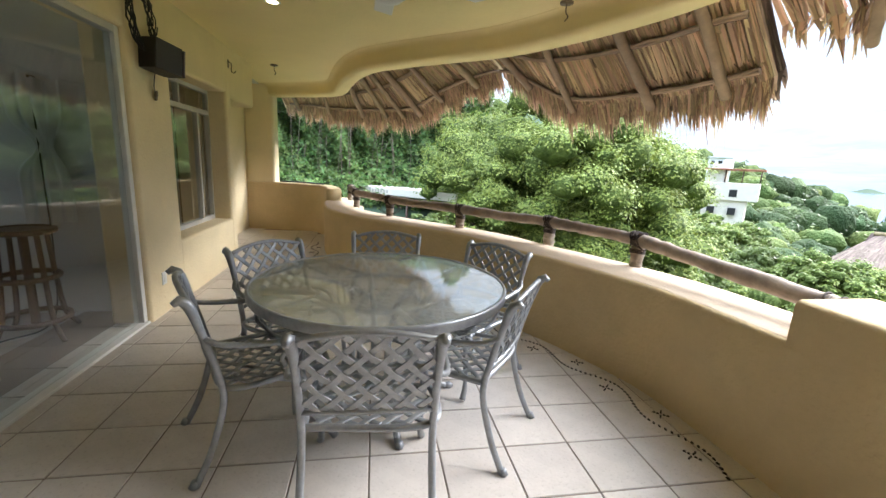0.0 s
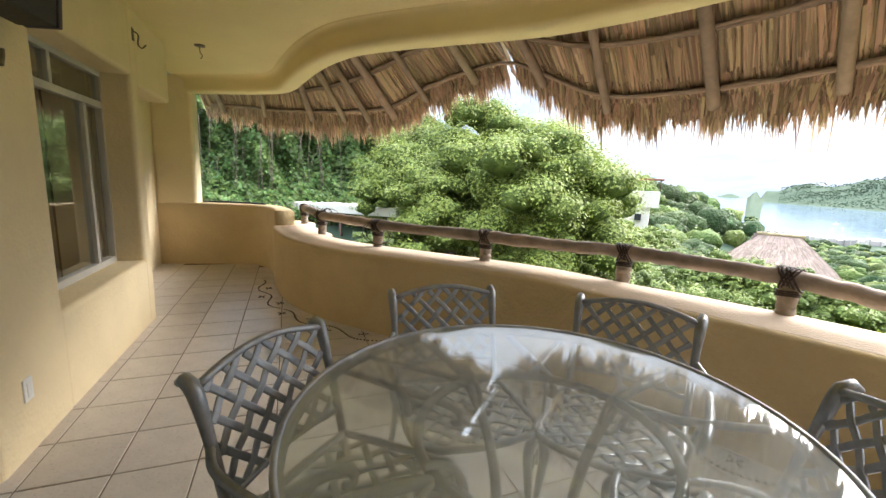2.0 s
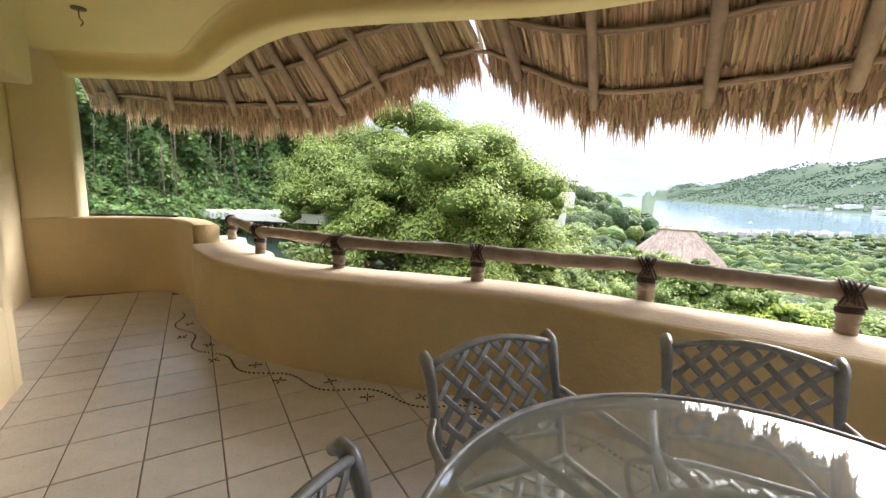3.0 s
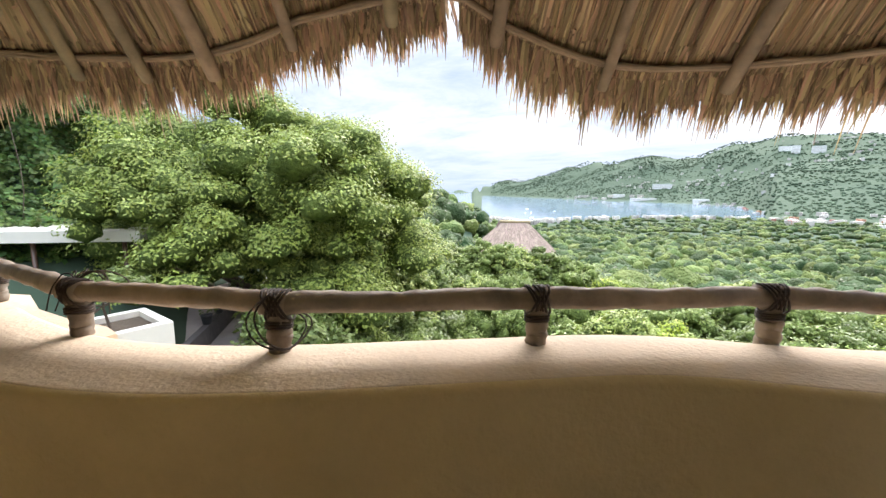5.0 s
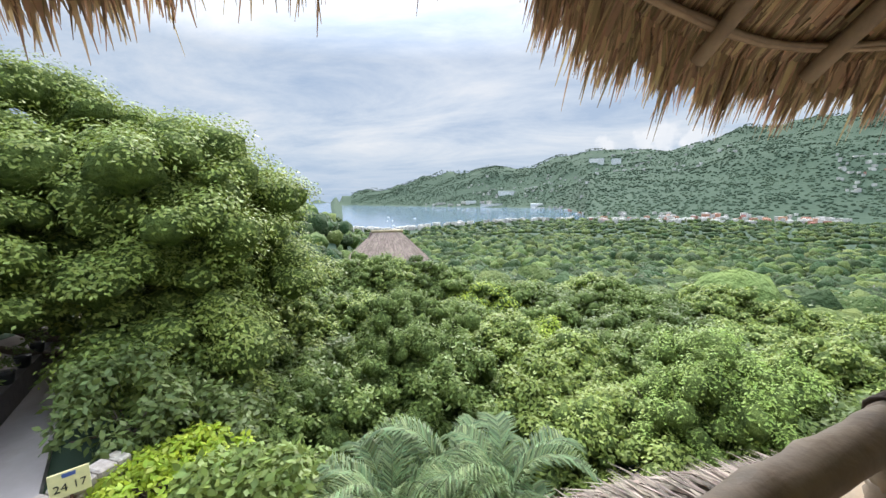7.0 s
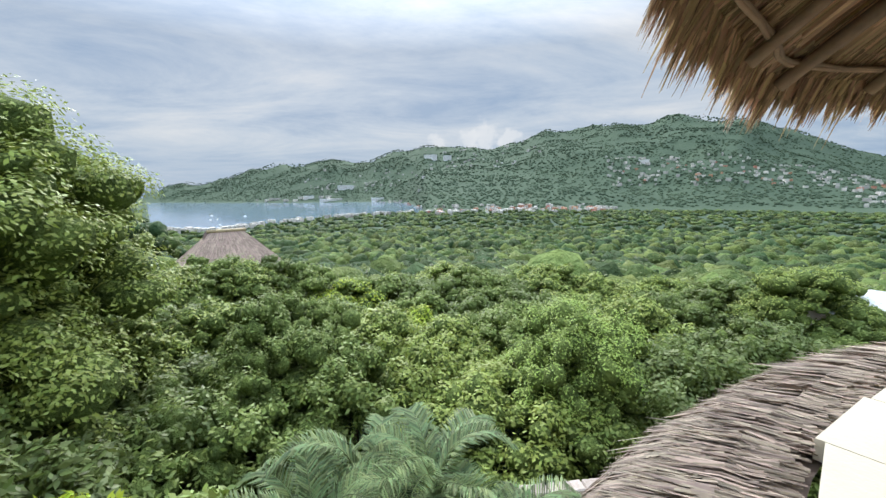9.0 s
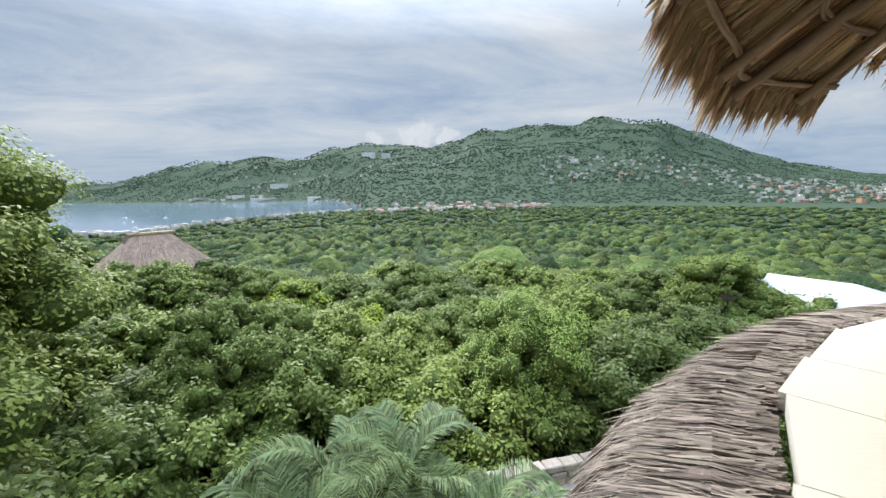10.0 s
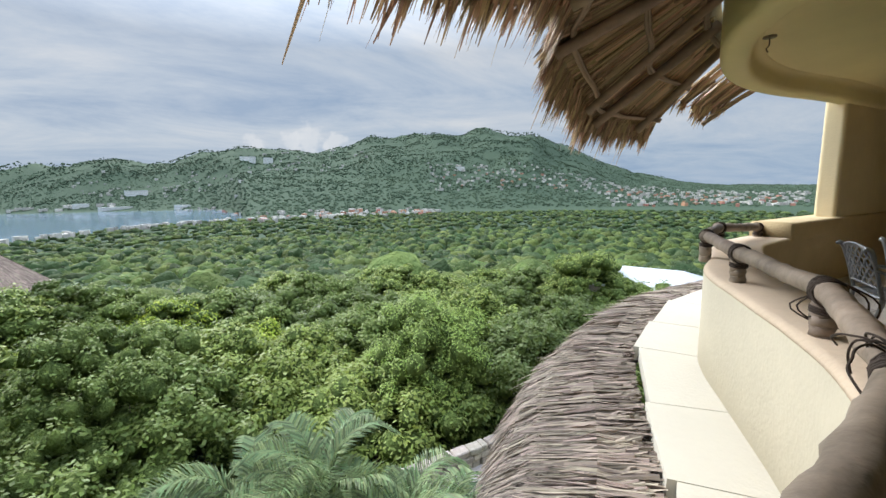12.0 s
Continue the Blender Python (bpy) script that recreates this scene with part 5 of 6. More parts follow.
def chair():
    t = thing("dining_chair", "grey cast-aluminium armchair with basket-weave seat at the round table", "chair", group="chairs round the table")
    SZ = 0.415

    def seat_at(u, v, lift):
        return (u, v, SZ + lift - 0.018 * math.cos(u * 5.5) * math.cos((v) * 5.5))

    def lean(z):
        return -0.235 - (z - 0.43) * 0.26

    def back_at(u, v, lift):
        return (u, lean(v) - 0.02 * math.cos(u * 6) + lift, v)

    def half(v):
        return 0.235 + 0.03 * (v + 0.2)

    seat_in = lambda u, v: abs(v) < 0.225 and abs(u) < half(v) - 0.005
    back_top = lambda u: 0.80 + 0.045 * math.cos(u * 6.0)
    back_in = lambda u, v: abs(u) < 0.225 and 0.50 < v < back_top(u)
    ring_pts = spline([(-half(-0.22), -0.225, SZ), (half(-0.22), -0.225, SZ), (half(0.1) + 0.0, 0.1, SZ), (half(0.2) - 0.02, 0.215, SZ - 0.005), (0, 0.245, SZ - 0.012), (-half(0.2) + 0.02, 0.215, SZ - 0.005), (-half(0.1), 0.1, SZ), (-half(-0.22), -0.225, SZ)], 60)
    part("seat_frame", tube(ring_pts, 0.014, M_ALU, 8, "ring", caps=False), t)
    sb = weave(-0.26, 0.26, -0.23, 0.23, seat_at, 0.062, 0.024, 0.007, seat_in)
    part("seat", joined([flat_bar(b[:-1:2] + [b[-1]], 0.024, 0.007, M_ALU, (0, 0, 1)) for b in sb], "weave"), t, "basket-weave cast seat")
    bb = weave(-0.24, 0.24, 0.48, 0.86, back_at, 0.060, 0.022, 0.007, back_in)
    part("backrest", joined([flat_bar(b[:-1:2] + [b[-1]], 0.022, 0.007, M_ALU, (0, 1, 0.25)) for b in bb], "weave"), t, "basket-weave cast back")
    part("top_rail", tube([back_at(u, back_top(u), 0) for u in np.linspace(-0.235, 0.235, 18)], 0.012, M_ALU, 8, "rail"), t)
    part("bottom_rail", tube([back_at(u, 0.495 + 0.012 * math.cos(u * 6), 0) for u in np.linspace(-0.235, 0.235, 12)], 0.011, M_ALU, 8, "rail"), t)
    for s in (1, -1):
        part("back_leg", tube(spline([(s * 0.25, -0.36, 0.0), (s * 0.243, -0.29, 0.15), (s * 0.24, -0.235, 0.36), (s * 0.24, lean(0.5) - 0.005, 0.52), (s * 0.243, lean(0.7), 0.70), (s * 0.248, lean(0.80) - 0.005, 0.80), (s * 0.25, lean(0.83) - 0.03, 0.825), (s * 0.25, lean(0.82) - 0.05, 0.81)], 34), np.r_[np.full(26, 0.0155), np.linspace(0.016, 0.022, 6), 0.02, 0.012], M_ALU, 8, "upright"), t)
        part("front_leg", tube(spline([(s * 0.235, 0.19, SZ), (s * 0.25, 0.235, 0.34), (s * 0.245, 0.225, 0.2), (s * 0.24, 0.215, 0.08), (s * 0.25, 0.245, 0.015)], 24), np.r_[np.linspace(0.022, 0.013, 18), np.linspace(0.014, 0.02, 6)], M_ALU, 8, "leg"), t)
        part("foot", tube([(s * 0.25, -0.37, 0.002), (s * 0.25, -0.36, 0.03)], [0.02, 0.016], M_ALU, 8, "foot"), t)
        part("arm", tube(spline([(s * 0.243, lean(0.66), 0.655), (s * 0.285, -0.22, 0.625), (s * 0.30, -0.02, 0.60), (s * 0.295, 0.14, 0.595), (s * 0.285, 0.205, 0.575), (s * 0.28, 0.20, 0.54), (s * 0.28, 0.175, 0.55)], 34), np.r_[np.linspace(0.012, 0.016, 24), np.linspace(0.017, 0.012, 10)], M_ALU, 8, "arm"), t)
        part("arm_brace", tube(spline([(s * 0.29, 0.10, 0.595), (s * 0.28, 0.0, 0.53), (s * 0.265, 0.02, 0.46), (s * 0.25, 0.08, SZ)], 20), 0.010, M_ALU, 7, "brace"), t)
        part("leg_brace", tube(spline([(s * 0.242, 0.21, 0.26), (s * 0.23, 0.08, 0.35), (s * 0.235, -0.05, SZ - 0.01)], 14), 0.008, M_ALU, 6, "brace"), t)
    return t


SEATS = [((-0.19, 3.07), (0.62, 0.30)), ((-0.04, 3.87), (0.72, -0.66)), ((0.71, 4.33), (-0.06, -0.9)), ((1.455, 3.895), (-0.80, -0.60)), ((1.33, 2.985), (-0.81, 0.58)), ((0.60, 2.49), (0.03, 1.0))]
first = None
for (mx, my), (nx, ny) in SEATS:
    d = math.hypot(nx, ny)
    nx, ny = nx / d, ny / d
    m = pose(mx + nx * 0.33, my + ny * 0.33, 0, 0, 0, math.degrees(math.atan2(-nx, ny)))
    if first is None:
        first = chair()
        first.matrix_basis = m
    else:
        copy_thing(first, m)

# ---- small things on the terrace ----
tagged(new("black_pipe", tube(spline([(-1.15, 9.50, HIGH_Z + 0.014), (-0.75, 9.40, HIGH_Z + 0.014), (-0.30, 9.12, HIGH_Z + 0.014)], 16), 0.013, M_BLACK, 8, "pipe")), "thin black pipe lying on the far parapet", "pipe")
P = inner - side(inner) * 0.15
s = np.r_[0, np.cumsum(np.linalg.norm(np.diff(P, axis=0), axis=1))]
line = np.arange(0, s[-1], 0.031)
rgp = np.random.RandomState(12)


def pebble(x, y, a, l=0.024, w=0.011):
    c, sn = math.cos(a), math.sin(a)
    pts = [(0.5, 0), (0.35, 0.45), (-0.35, 0.5), (-0.5, 0.05), (-0.3, -0.5), (0.35, -0.4)]
    V = [(x + c * l * p - sn * w * q, y + sn * l * p + c * w * q, 0.0015) for p, q in pts] + [(x + c * l * p * 0.7 - sn * w * q * 0.7, y + sn * l * p * 0.7 + c * w * q * 0.7, 0.0085) for p, q in pts]
    return V, [(j, (j + 1) % 6, 6 + (j + 1) % 6, 6 + j) for j in range(6)] + [tuple(range(6, 12))]


V, F = [], []


def put(x, y, a, l=0.024, w=0.011):
    v, f = pebble(x, y, a, l, w)
    b = len(V)
    V.extend(v); F.extend(tuple(b + i for i in q) for q in f)


nb = side(inner)
for d in line:
    x, y = np.interp(d, s, P[:, 0]), np.interp(d, s, P[:, 1])
    nx, ny = np.interp(d, s, nb[:, 0]), np.interp(d, s, nb[:, 1])
    o = 0.05 * math.sin(d * 9.5)
    put(x + nx * o, y + ny * o, math.atan2(nx, -ny) + 0.45 * math.cos(d * 9.5) + rgp.uniform(-0.2, 0.2))
for k in range(int(s[-1] / 0.33)):
    d = 0.165 + k * 0.3307
    x, y = np.interp(d, s, P[:, 0]), np.interp(d, s, P[:, 1])
    nx, ny = np.interp(d, s, nb[:, 0]), np.interp(d, s, nb[:, 1])
    o = -0.055 * math.sin(d * 9.5) + 0.01
    for q in range(4):
        a = math.atan2(nx, -ny) + radians(25 + 90 * q + (k % 2) * 20)
        for g in (0.017, 0.037):
            put(x + nx * o + math.cos(a) * g, y + ny * o + math.sin(a) * g, a, 0.018, 0.010)
tagged(new("pebble_border", mesh_from("pebbles", V, F, M_PEBBLE)), "wavy line of dark pebbles and crosses set along the parapet", "floor border", kind="stuff")

# ---- floor tiles ----
TX, TY = 0.3363, 0.3292
proto = [box(-TX / 2 + 0.0035, TX / 2 - 0.0035, -TY / 2 + 0.0035, TY / 2 - 0.0035, -0.008, 0.0, M_TILE, 0.0025, 1, "tile")]
nt = 0
for i in range(-11, 4):
    x = 1.952 - TX / 2 + i * TX + TX
    for j in range(-10, 21):
        y = 2.947 - TY / 2 + j * TY
        if y > 9.45 or x + TX / 2 > inner_x(y) + 0.35 or (x + TX / 2 < WALL_X - 0.02 and y < P1):
            continue
        part("tile", proto[0], FLOOR, m=pose(x, y, 0.001 + 0.0006 * math.sin(i * 3.1 + j * 1.7)))


# ---- neighbouring grounds north of the terrace ----
structure("driveway", prism([(1.5, 14.2), (4.3, 14.6), (9.0, 21.6), (16, 30), (6, 34), (-6, 30), (-6, 15.5)], -3.75, -3.45, M_ASPH, "drive"), "pale concrete driveway beside the neighbouring house", "driveway")
port = thing("carport", "flat cream carport roof on slim dark posts with worn lettering", "carport")
a, b = np.array([4.55, 20.6]), np.array([-3.6, 28.2])
u = (b - a) / np.linalg.norm(b - a)
v = np.array([0.68, 0.73])
poly = [tuple(a), tuple(a + v * 3.4), tuple(b + v * 3.4), tuple(b)]
part("roof_slab", prism(poly, -0.42, -0.06, M_SLAB, "slab"), port)
for q in (0.6, 3.2, 6.4):
    c = a + u * q + v * 0.25
    part("post", tube([(c[0], c[1], -3.5), (c[0], c[1], -0.42)], 0.07, M_WOOD, 8), port)
    c = c + v * 2.8
    part("post", tube([(c[0], c[1], -3.5), (c[0], c[1], -0.42)], 0.07, M_WOOD, 8), port)
M_LETTER = mat("faded_lettering", (0.50, 0.46, 0.40), 0.9, scale=20)
# worn lettering on the fascia, as plain strokes
for k in range(7):
    c = a + u * (5.65 - 0.21 * k) - v * 0.012
    h = 0.22 if k in (0, 4) else 0.15
    bar = box(-0.06, 0.06, -0.01, 0.01, -0.32, -0.32 + h, M_LETTER, 0.004, 1)
    part("letter", bar, port, m=pose(c[0], c[1], 0, 0, 0, math.degrees(math.atan2(u[1], u[0]))))
structure("carport_wall", prism([(0.5, 27.6), (8.6, 25.0), (8.8, 25.4), (0.6, 28.0)], -3.5, -1.2, M_STONE, "wall"), "rough stone retaining wall behind the carport", "wall")

pl = thing("planter", "square cream planter wall holding a slim young tree", "planter")
for x0, x1, y0, y1 in ((1.7, 3.5, 15.4, 15.6), (1.7, 3.5, 17.0, 17.2), (1.7, 1.9, 15.6, 17.0), (3.3, 3.5, 15.6, 17.0)):
    part("wall", box(x0, x1, y0, y1, -3.6, -1.75, M_SLAB, 0.02, 2), pl)
part("soil", box(1.9, 3.3, 15.6, 17.0, -2.4, -1.9, M_SOIL), pl)
tree((2.6, 16.3, -1.95), -0.45, (0.8, 0.8, 0.4), 600, 0.16, M_L3, "slim young tree with sparse dark leaves in the planter", 61, "young_tree", 8)

gate = thing("driveway_wall", "low dark wall with potted plants along the driveway", "wall")
g0, g1 = np.array([3.0, 15.2]), np.array([8.3, 21.3])
gu = (g1 - g0) / np.linalg.norm(g1 - g0)
gn = np.array([gu[1], -gu[0]])
M_DARKW = mat("dark_wall", (0.10, 0.085, 0.08), 0.9, var=0.4, scale=3, stain=0.3)
part("wall", prism([tuple(g0), tuple(g1), tuple(g1 - gn * 0.2), tuple(g0 - gn * 0.2)][::-1], -5.2, -2.85, M_DARKW, "wall"), gate)
for k in range(4):
    c = g0 + gu * (3.6 + 1.15 * k) - gn * 0.1
    pot = thing("plant_pot", "dark round pot with a bushy plant on the driveway wall", "plant pot", pose(c[0], c[1], -2.85), group="pots on the wall")
    part("pot", tube([(0, 0, 0), (0, 0, 0.03), (0, 0, 0.26), (0, 0, 0.30)], [0.11, 0.13, 0.17, 0.18], M_BLACK, 14), pot)
    rgq = np.random.RandomState(40 + k)
    P, vv = crown_points((0, 0, 0.45), (0.26, 0.26, 0.2), 160, rgq, 6)
    part("plant", quads("plant", leaves(P, vv, 0.1, rgq), M_L3), pot)

low = thing("stone_wall", "low dry-stone garden wall", "stone wall")
rgs = np.random.RandomState(9)


def stones(parent, p0, p1, z0, z1, size=0.26):
    p0, p1 = np.array(p0, float), np.array(p1, float)
    L = np.linalg.norm(p1 - p0)
    d = (p1 - p0) / L
    ang = math.degrees(math.atan2(d[1], d[0]))
    z, k = z0, 0
    while z < z1 - 0.05:
        h, x = size * rgs.uniform(0.45, 0.75), rgs.uniform(-0.2, 0)
        while x < L:
            w = size * rgs.uniform(0.7, 1.6)
            c = p0 + d * (x + w / 2)
            me = box(-w / 2 + 0.008, w / 2 - 0.008, -0.19, 0.19, 0.006, h - 0.004, M_STONE, min(0.03, h * 0.25), 1, "stone")
            part("stone", me, parent, m=pose(c[0] + rgs.uniform(-0.02, 0.02), c[1] + rgs.uniform(-0.02, 0.02), z, 0, rgs.uniform(-3, 3), ang + rgs.uniform(-4, 4)))
            x += w
        z += h


stones(low, (1.8, 13.6), (4.9, 13.75), -3.6, -3.05)
low2 = thing("stone_wall", "low dry-stone garden wall below the palms", "stone wall")
stones(low2, (9.5, 0.2), (9.4, 5.0), -6.7, -6.05, 0.32)
structure("garden_path", box(7.0, 9.3, 0.5, 5.0, -6.8, -6.66, M_CONC), "bare sandy ground beside the garden wall", "path")

M_SIGN = mat("yellowed_sign", (0.75, 0.68, 0.36), 0.5, var=0.15, scale=8)
M_BLUE = mat("blue_paint", (0.08, 0.12, 0.35), 0.5)
sign = thing("house_number_sign", "small yellowed house number sign reading 2417", "sign", pose(4.15, 13.45, -3.05, 0, 0, 152))
part("plate", box(-0.24, 0.24, -0.012, 0.012, 0.02, 0.42, M_SIGN, 0.008, 2), sign)
part("emblem", prism([(-0.08, 0.0), (0.08, 0.0), (0.05, 0.006), (-0.05, 0.006)], 0.33, 0.39, M_BLUE), sign, m=pose(0, 0.012, 0))
fc = bpy.data.curves.new("digits", "FONT")
fc.body, fc.size, fc.extrude, fc.align_x = "24 17", 0.17, 0.003, "CENTER"
tmp = bpy.data.objects.new("digits", fc)
scene.collection.objects.link(tmp)
dg = bpy.context.evaluated_depsgraph_get()
me = bpy.data.meshes.new_from_object(tmp.evaluated_get(dg))
bpy.data.objects.remove(tmp)
me.materials.clear()
me.materials.append(M_BLACK)
part("digits", me, sign, "dark painted digits", m=pose(0, 0.016, 0.12, 90, 0, 180))
part("stake", box(-0.02, 0.02, -0.012, 0.012, -0.4, 0.03, M_WOOD), sign)


def shrub(x, y, z, r, m, label, seed, n=1500, leaf=0.14, flat=0.6):
    t = thing("shrub", label, "shrub", pose(x, y, z))
    rg = np.random.RandomState(seed)
    part("stems", joined([tube(spline([(0, 0, -0.3), (rg.randn() * 0.1, rg.randn() * 0.1, r * 0.2), (rg.randn() * r * 0.4, rg.randn() * r * 0.4, r * 0.5)], 6), 0.02, M_BARK, 5) for k in range(5)], "stems"), t)
    P, v = crown_points((0, 0, r * flat * 0.6), (r, r, r * flat), n, rg, 14)
    part("foliage", quads("foliage", leaves(P, v, leaf, rg, 0.5), m), t)


shrub(4.9, 13.0, -3.7, 0.8, M_L4, "bright lime green garden shrub", 71)
shrub(5.9, 12.8, -3.8, 0.9, M_L4, "bright lime green garden shrub", 72)
shrub(3.3, 14.3, -3.5, 0.6, M_L3, "dark green garden shrub", 73, 900)
for k, (x_, y_, r_) in enumerate(((6.0, 14.8, 1.3), (7.2, 16.0, 1.5), (6.8, 14.0, 1.2), (8.2, 17.6, 1.6), (8.0, 14.6, 1.4), (7.0, 12.0, 1.3), (9.2, 19.4, 1.7), (5.2, 11.4, 1.1), (6.2, 10.6, 1.1))):
    shrub(x_, y_, ground_z(x_, y_) + 0.1, r_, [M_L3, M_L2][k % 2], "dark green bush in the undergrowth", 500 + k, 2600, 0.18, 0.9)

# ---- vine-covered bank behind the carport ----
rgv = np.random.RandomState(21)
bank = thing("vine_bank", "steep bank overgrown with dark hanging vines", "vines")
n = 84000
az = rgv.uniform(-26, 17, n)
lobe = np.array([noise.noise(Vector((a * 0.35, 2.0, 0.3))) for a in az])
hgt = rgv.uniform(0, 1, n)
r = 21.5 + 2.0 * lobe + hgt * 5.0 + 1.6 * np.sin(az * 0.9 + hgt * 7) * np.sin(hgt * 9 + az * 0.5) + rgv.uniform(-0.5, 0.2, n) - 1.6 * (hgt > 0.72) * np.abs(np.sin(az * 0.6))
x, y = CX + r * np.sin(np.radians(az)), CY + r * np.cos(np.radians(az))
z = -3.2 + hgt * (11.0 + 2.2 * lobe)
nv = np.stack([-np.sin(np.radians(az)) * 0.8, -np.cos(np.radians(az)) * 0.8, np.full(n, 0.45)], 1)
part("foliage", quads("vines", leaves(np.stack([x, y, z], 1), nv, 0.26, rgv, 0.6, 0.6), M_VINE), bank)
V, F = [], []
for i, a_ in enumerate(np.linspace(-30, 17, 40)):
    for j, h in enumerate(np.linspace(0, 1, 8)):
        rr = 22.6 + 2.0 * noise.noise(Vector((a_ * 0.35, 2.0, 0.3))) + h * 5.2
        V.append((CX + rr * math.sin(radians(a_)), CY + rr * math.cos(radians(a_)), -3.6 + h * 11))
F = [(i * 8 + j, (i + 1) * 8 + j, (i + 1) * 8 + j + 1, i * 8 + j + 1) for i in range(39) for j in range(7)]
n = 80000
az, r = rgv.uniform(-26, 20, n), np.sqrt(rgv.uniform(17.5 ** 2, 34 ** 2, n))
hg = height(az, r)
ok = hg > -1.2
az, r, hg = az[ok], r[ok], hg[ok]
x, y = CX + r * np.sin(np.radians(az)), CY + r * np.cos(np.radians(az))
clump = np.abs(np.sin(az * 0.8 + 1.3 * np.sin(r * 1.1)) * np.sin(r * 1.9 + az * 0.4))
nv = np.stack([-np.sin(np.radians(az)) * 0.6, -np.cos(np.radians(az)) * 0.6, np.full(len(x), 0.6)], 1)
part("ground_cover", quads("cover", leaves(np.stack([x, y, hg + 0.05 + rgv.uniform(0, 1, len(x)) * (0.25 + 0.8 * clump)], 1), nv, 0.24, rgv, 0.6, 0.4), M_VINE), bank)
part("earth", mesh_from("earth", V, F, M_SOIL, True), bank)
for k in range(26):
    a_ = rgv.uniform(-22, 8)
    rr = 21.0 + rgv.uniform(-0.2, 0.8)
    x0, y0 = CX + rr * math.sin(radians(a_)), CY + rr * math.cos(radians(a_))
    part("hanging_stem", tube(spline([(x0, y0, rgv.uniform(2.0, 4.5)), (x0 + rgv.randn() * 0.2, y0 - 0.1, 1.0), (x0 + rgv.randn() * 0.3, y0, rgv.uniform(-2.5, -0.5))], 8), 0.013, M_BARK, 4), bank)
structure("rock_face", prism([(4.6, 27.5), (7.6, 27.0), (9.5, 31.0), (5.0, 31.5)], -3.5, 1.6, M_STONE, "rock"), "bare rocky cut in the bank", "rock")


# ---- houses ----
def house(name, label, c, size, z0, z1, turn, wall, roof, windows=(3, 2), flat=True, overhang=0.3):
    t = thing(name, label, "house", pose(c[0], c[1], 0, 0, 0, turn))
    w, d = size
    part("wall", box(-w / 2, w / 2, -d / 2, d / 2, z0, z1, wall, 0.03, 1), t)
    if flat:
        part("roof", box(-w / 2 - overhang, w / 2 + overhang, -d / 2 - overhang, d / 2 + overhang, z1, z1 + 0.28, roof, 0.03, 1), t)
    else:
        o = overhang
        V = [(-w / 2 - o, -d / 2 - o, z1), (w / 2 + o, -d / 2 - o, z1), (w / 2 + o, d / 2 + o, z1), (-w / 2 - o, d / 2 + o, z1), (-w / 4, 0, z1 + 0.22 * d), (w / 4, 0, z1 + 0.22 * d)]
        part("roof", mesh_from("roof", V, [(0, 1, 5, 4), (1, 2, 5), (2, 3, 4, 5), (3, 0, 4), (3, 2, 1, 0)], roof), t)
    for s in (-1, 1):
        for i in range(windows[0]):
            for j in range(windows[1]):
                xx = -w / 2 + w * (i + 0.5) / windows[0]
                zz = z0 + (z1 - z0) * (j + 0.55) / windows[1]
                part("window", box(xx - w * 0.09, xx + w * 0.09, s * d / 2 - 0.05, s * d / 2 + 0.05, zz - 0.5, zz + 0.5, M_BLACK), t)
    return t


M_TERRA = mat("terracotta", (0.42, 0.17, 0.10), 0.8, var=0.3, scale=3)
M_PINK = mat("pink_plaster", (0.72, 0.60, 0.55), 0.9, var=0.1, scale=1)
M_ZINC = mat("white_roof_sheet", (0.55, 0.56, 0.585), 0.6, var=0.06, scale=1)
villa = thing("villa", "cream stepped villa with a covered roof terrace behind the large tree", "house", pose(44.6, 45.9, 0.55, 0, 0, -48) @ Matrix.Scale(0.72, 4))
part("wall", box(-3.6, 2.6, -3.0, 3.0, -9.0, -0.6, M_SLAB, 0.04, 1), villa)
part("wall", box(-3.8, 4.0, -3.4, 3.0, -2.4, 0.5, M_SLAB, 0.04, 1), villa)
part("wall", box(-3.6, -1.0, -3.0, 3.0, 0.5, 2.55, M_SLAB, 0.04, 1), villa)
part("roof", box(-3.9, 4.4, -3.8, 3.2, 2.55, 2.8, M_TERRA, 0.04, 1), villa)
part("railing", box(-1.0, 4.0, -3.38, -3.3, 0.5, 1.15, M_GLASS, 0.0, 1), villa)
for xx in (-0.9, 1.5, 3.9):
    part("post", tube([(xx, -3.2, 0.5), (xx, -3.2, 2.55)], 0.1, M_WOOD, 8), villa)
for xx, zz in ((-2.4, -1.2), (0.6, -1.2), (-2.2, -4.2), (0.8, -4.2)):
    part("window", box(xx - 0.55, xx + 0.55, -3.46, -2.9, zz - 0.6, zz + 0.6, M_BLACK, 0.0, 1), villa)
for xx, w_, h_ in ((-2.6, 1.4, 3.6), (-1.0, 1.2, 4.4)):
    part("water_tank", box(xx - w_ / 2, xx + w_ / 2, 0.2, 1.8, 2.8, h_, M_WHITE, 0.1, 2), villa)
house("villa", "white villa tower behind the large tree", (90, 97), (5, 5), -10, 6.5, -40, M_WHITE, M_WHITE, (3, 6))
house("white_roof_house", "low pale house with a white sheet-metal roof", (18.6, -18.4), (8, 5), -10.4, -5.7, 25, M_PINK, M_ZINC, (3, 1), False, 0.25)
house("villa", "cream villa high on the bank", (12, 74), (16, 8), 8, 15, 10, M_SLAB, M_TERRA, (5, 2))

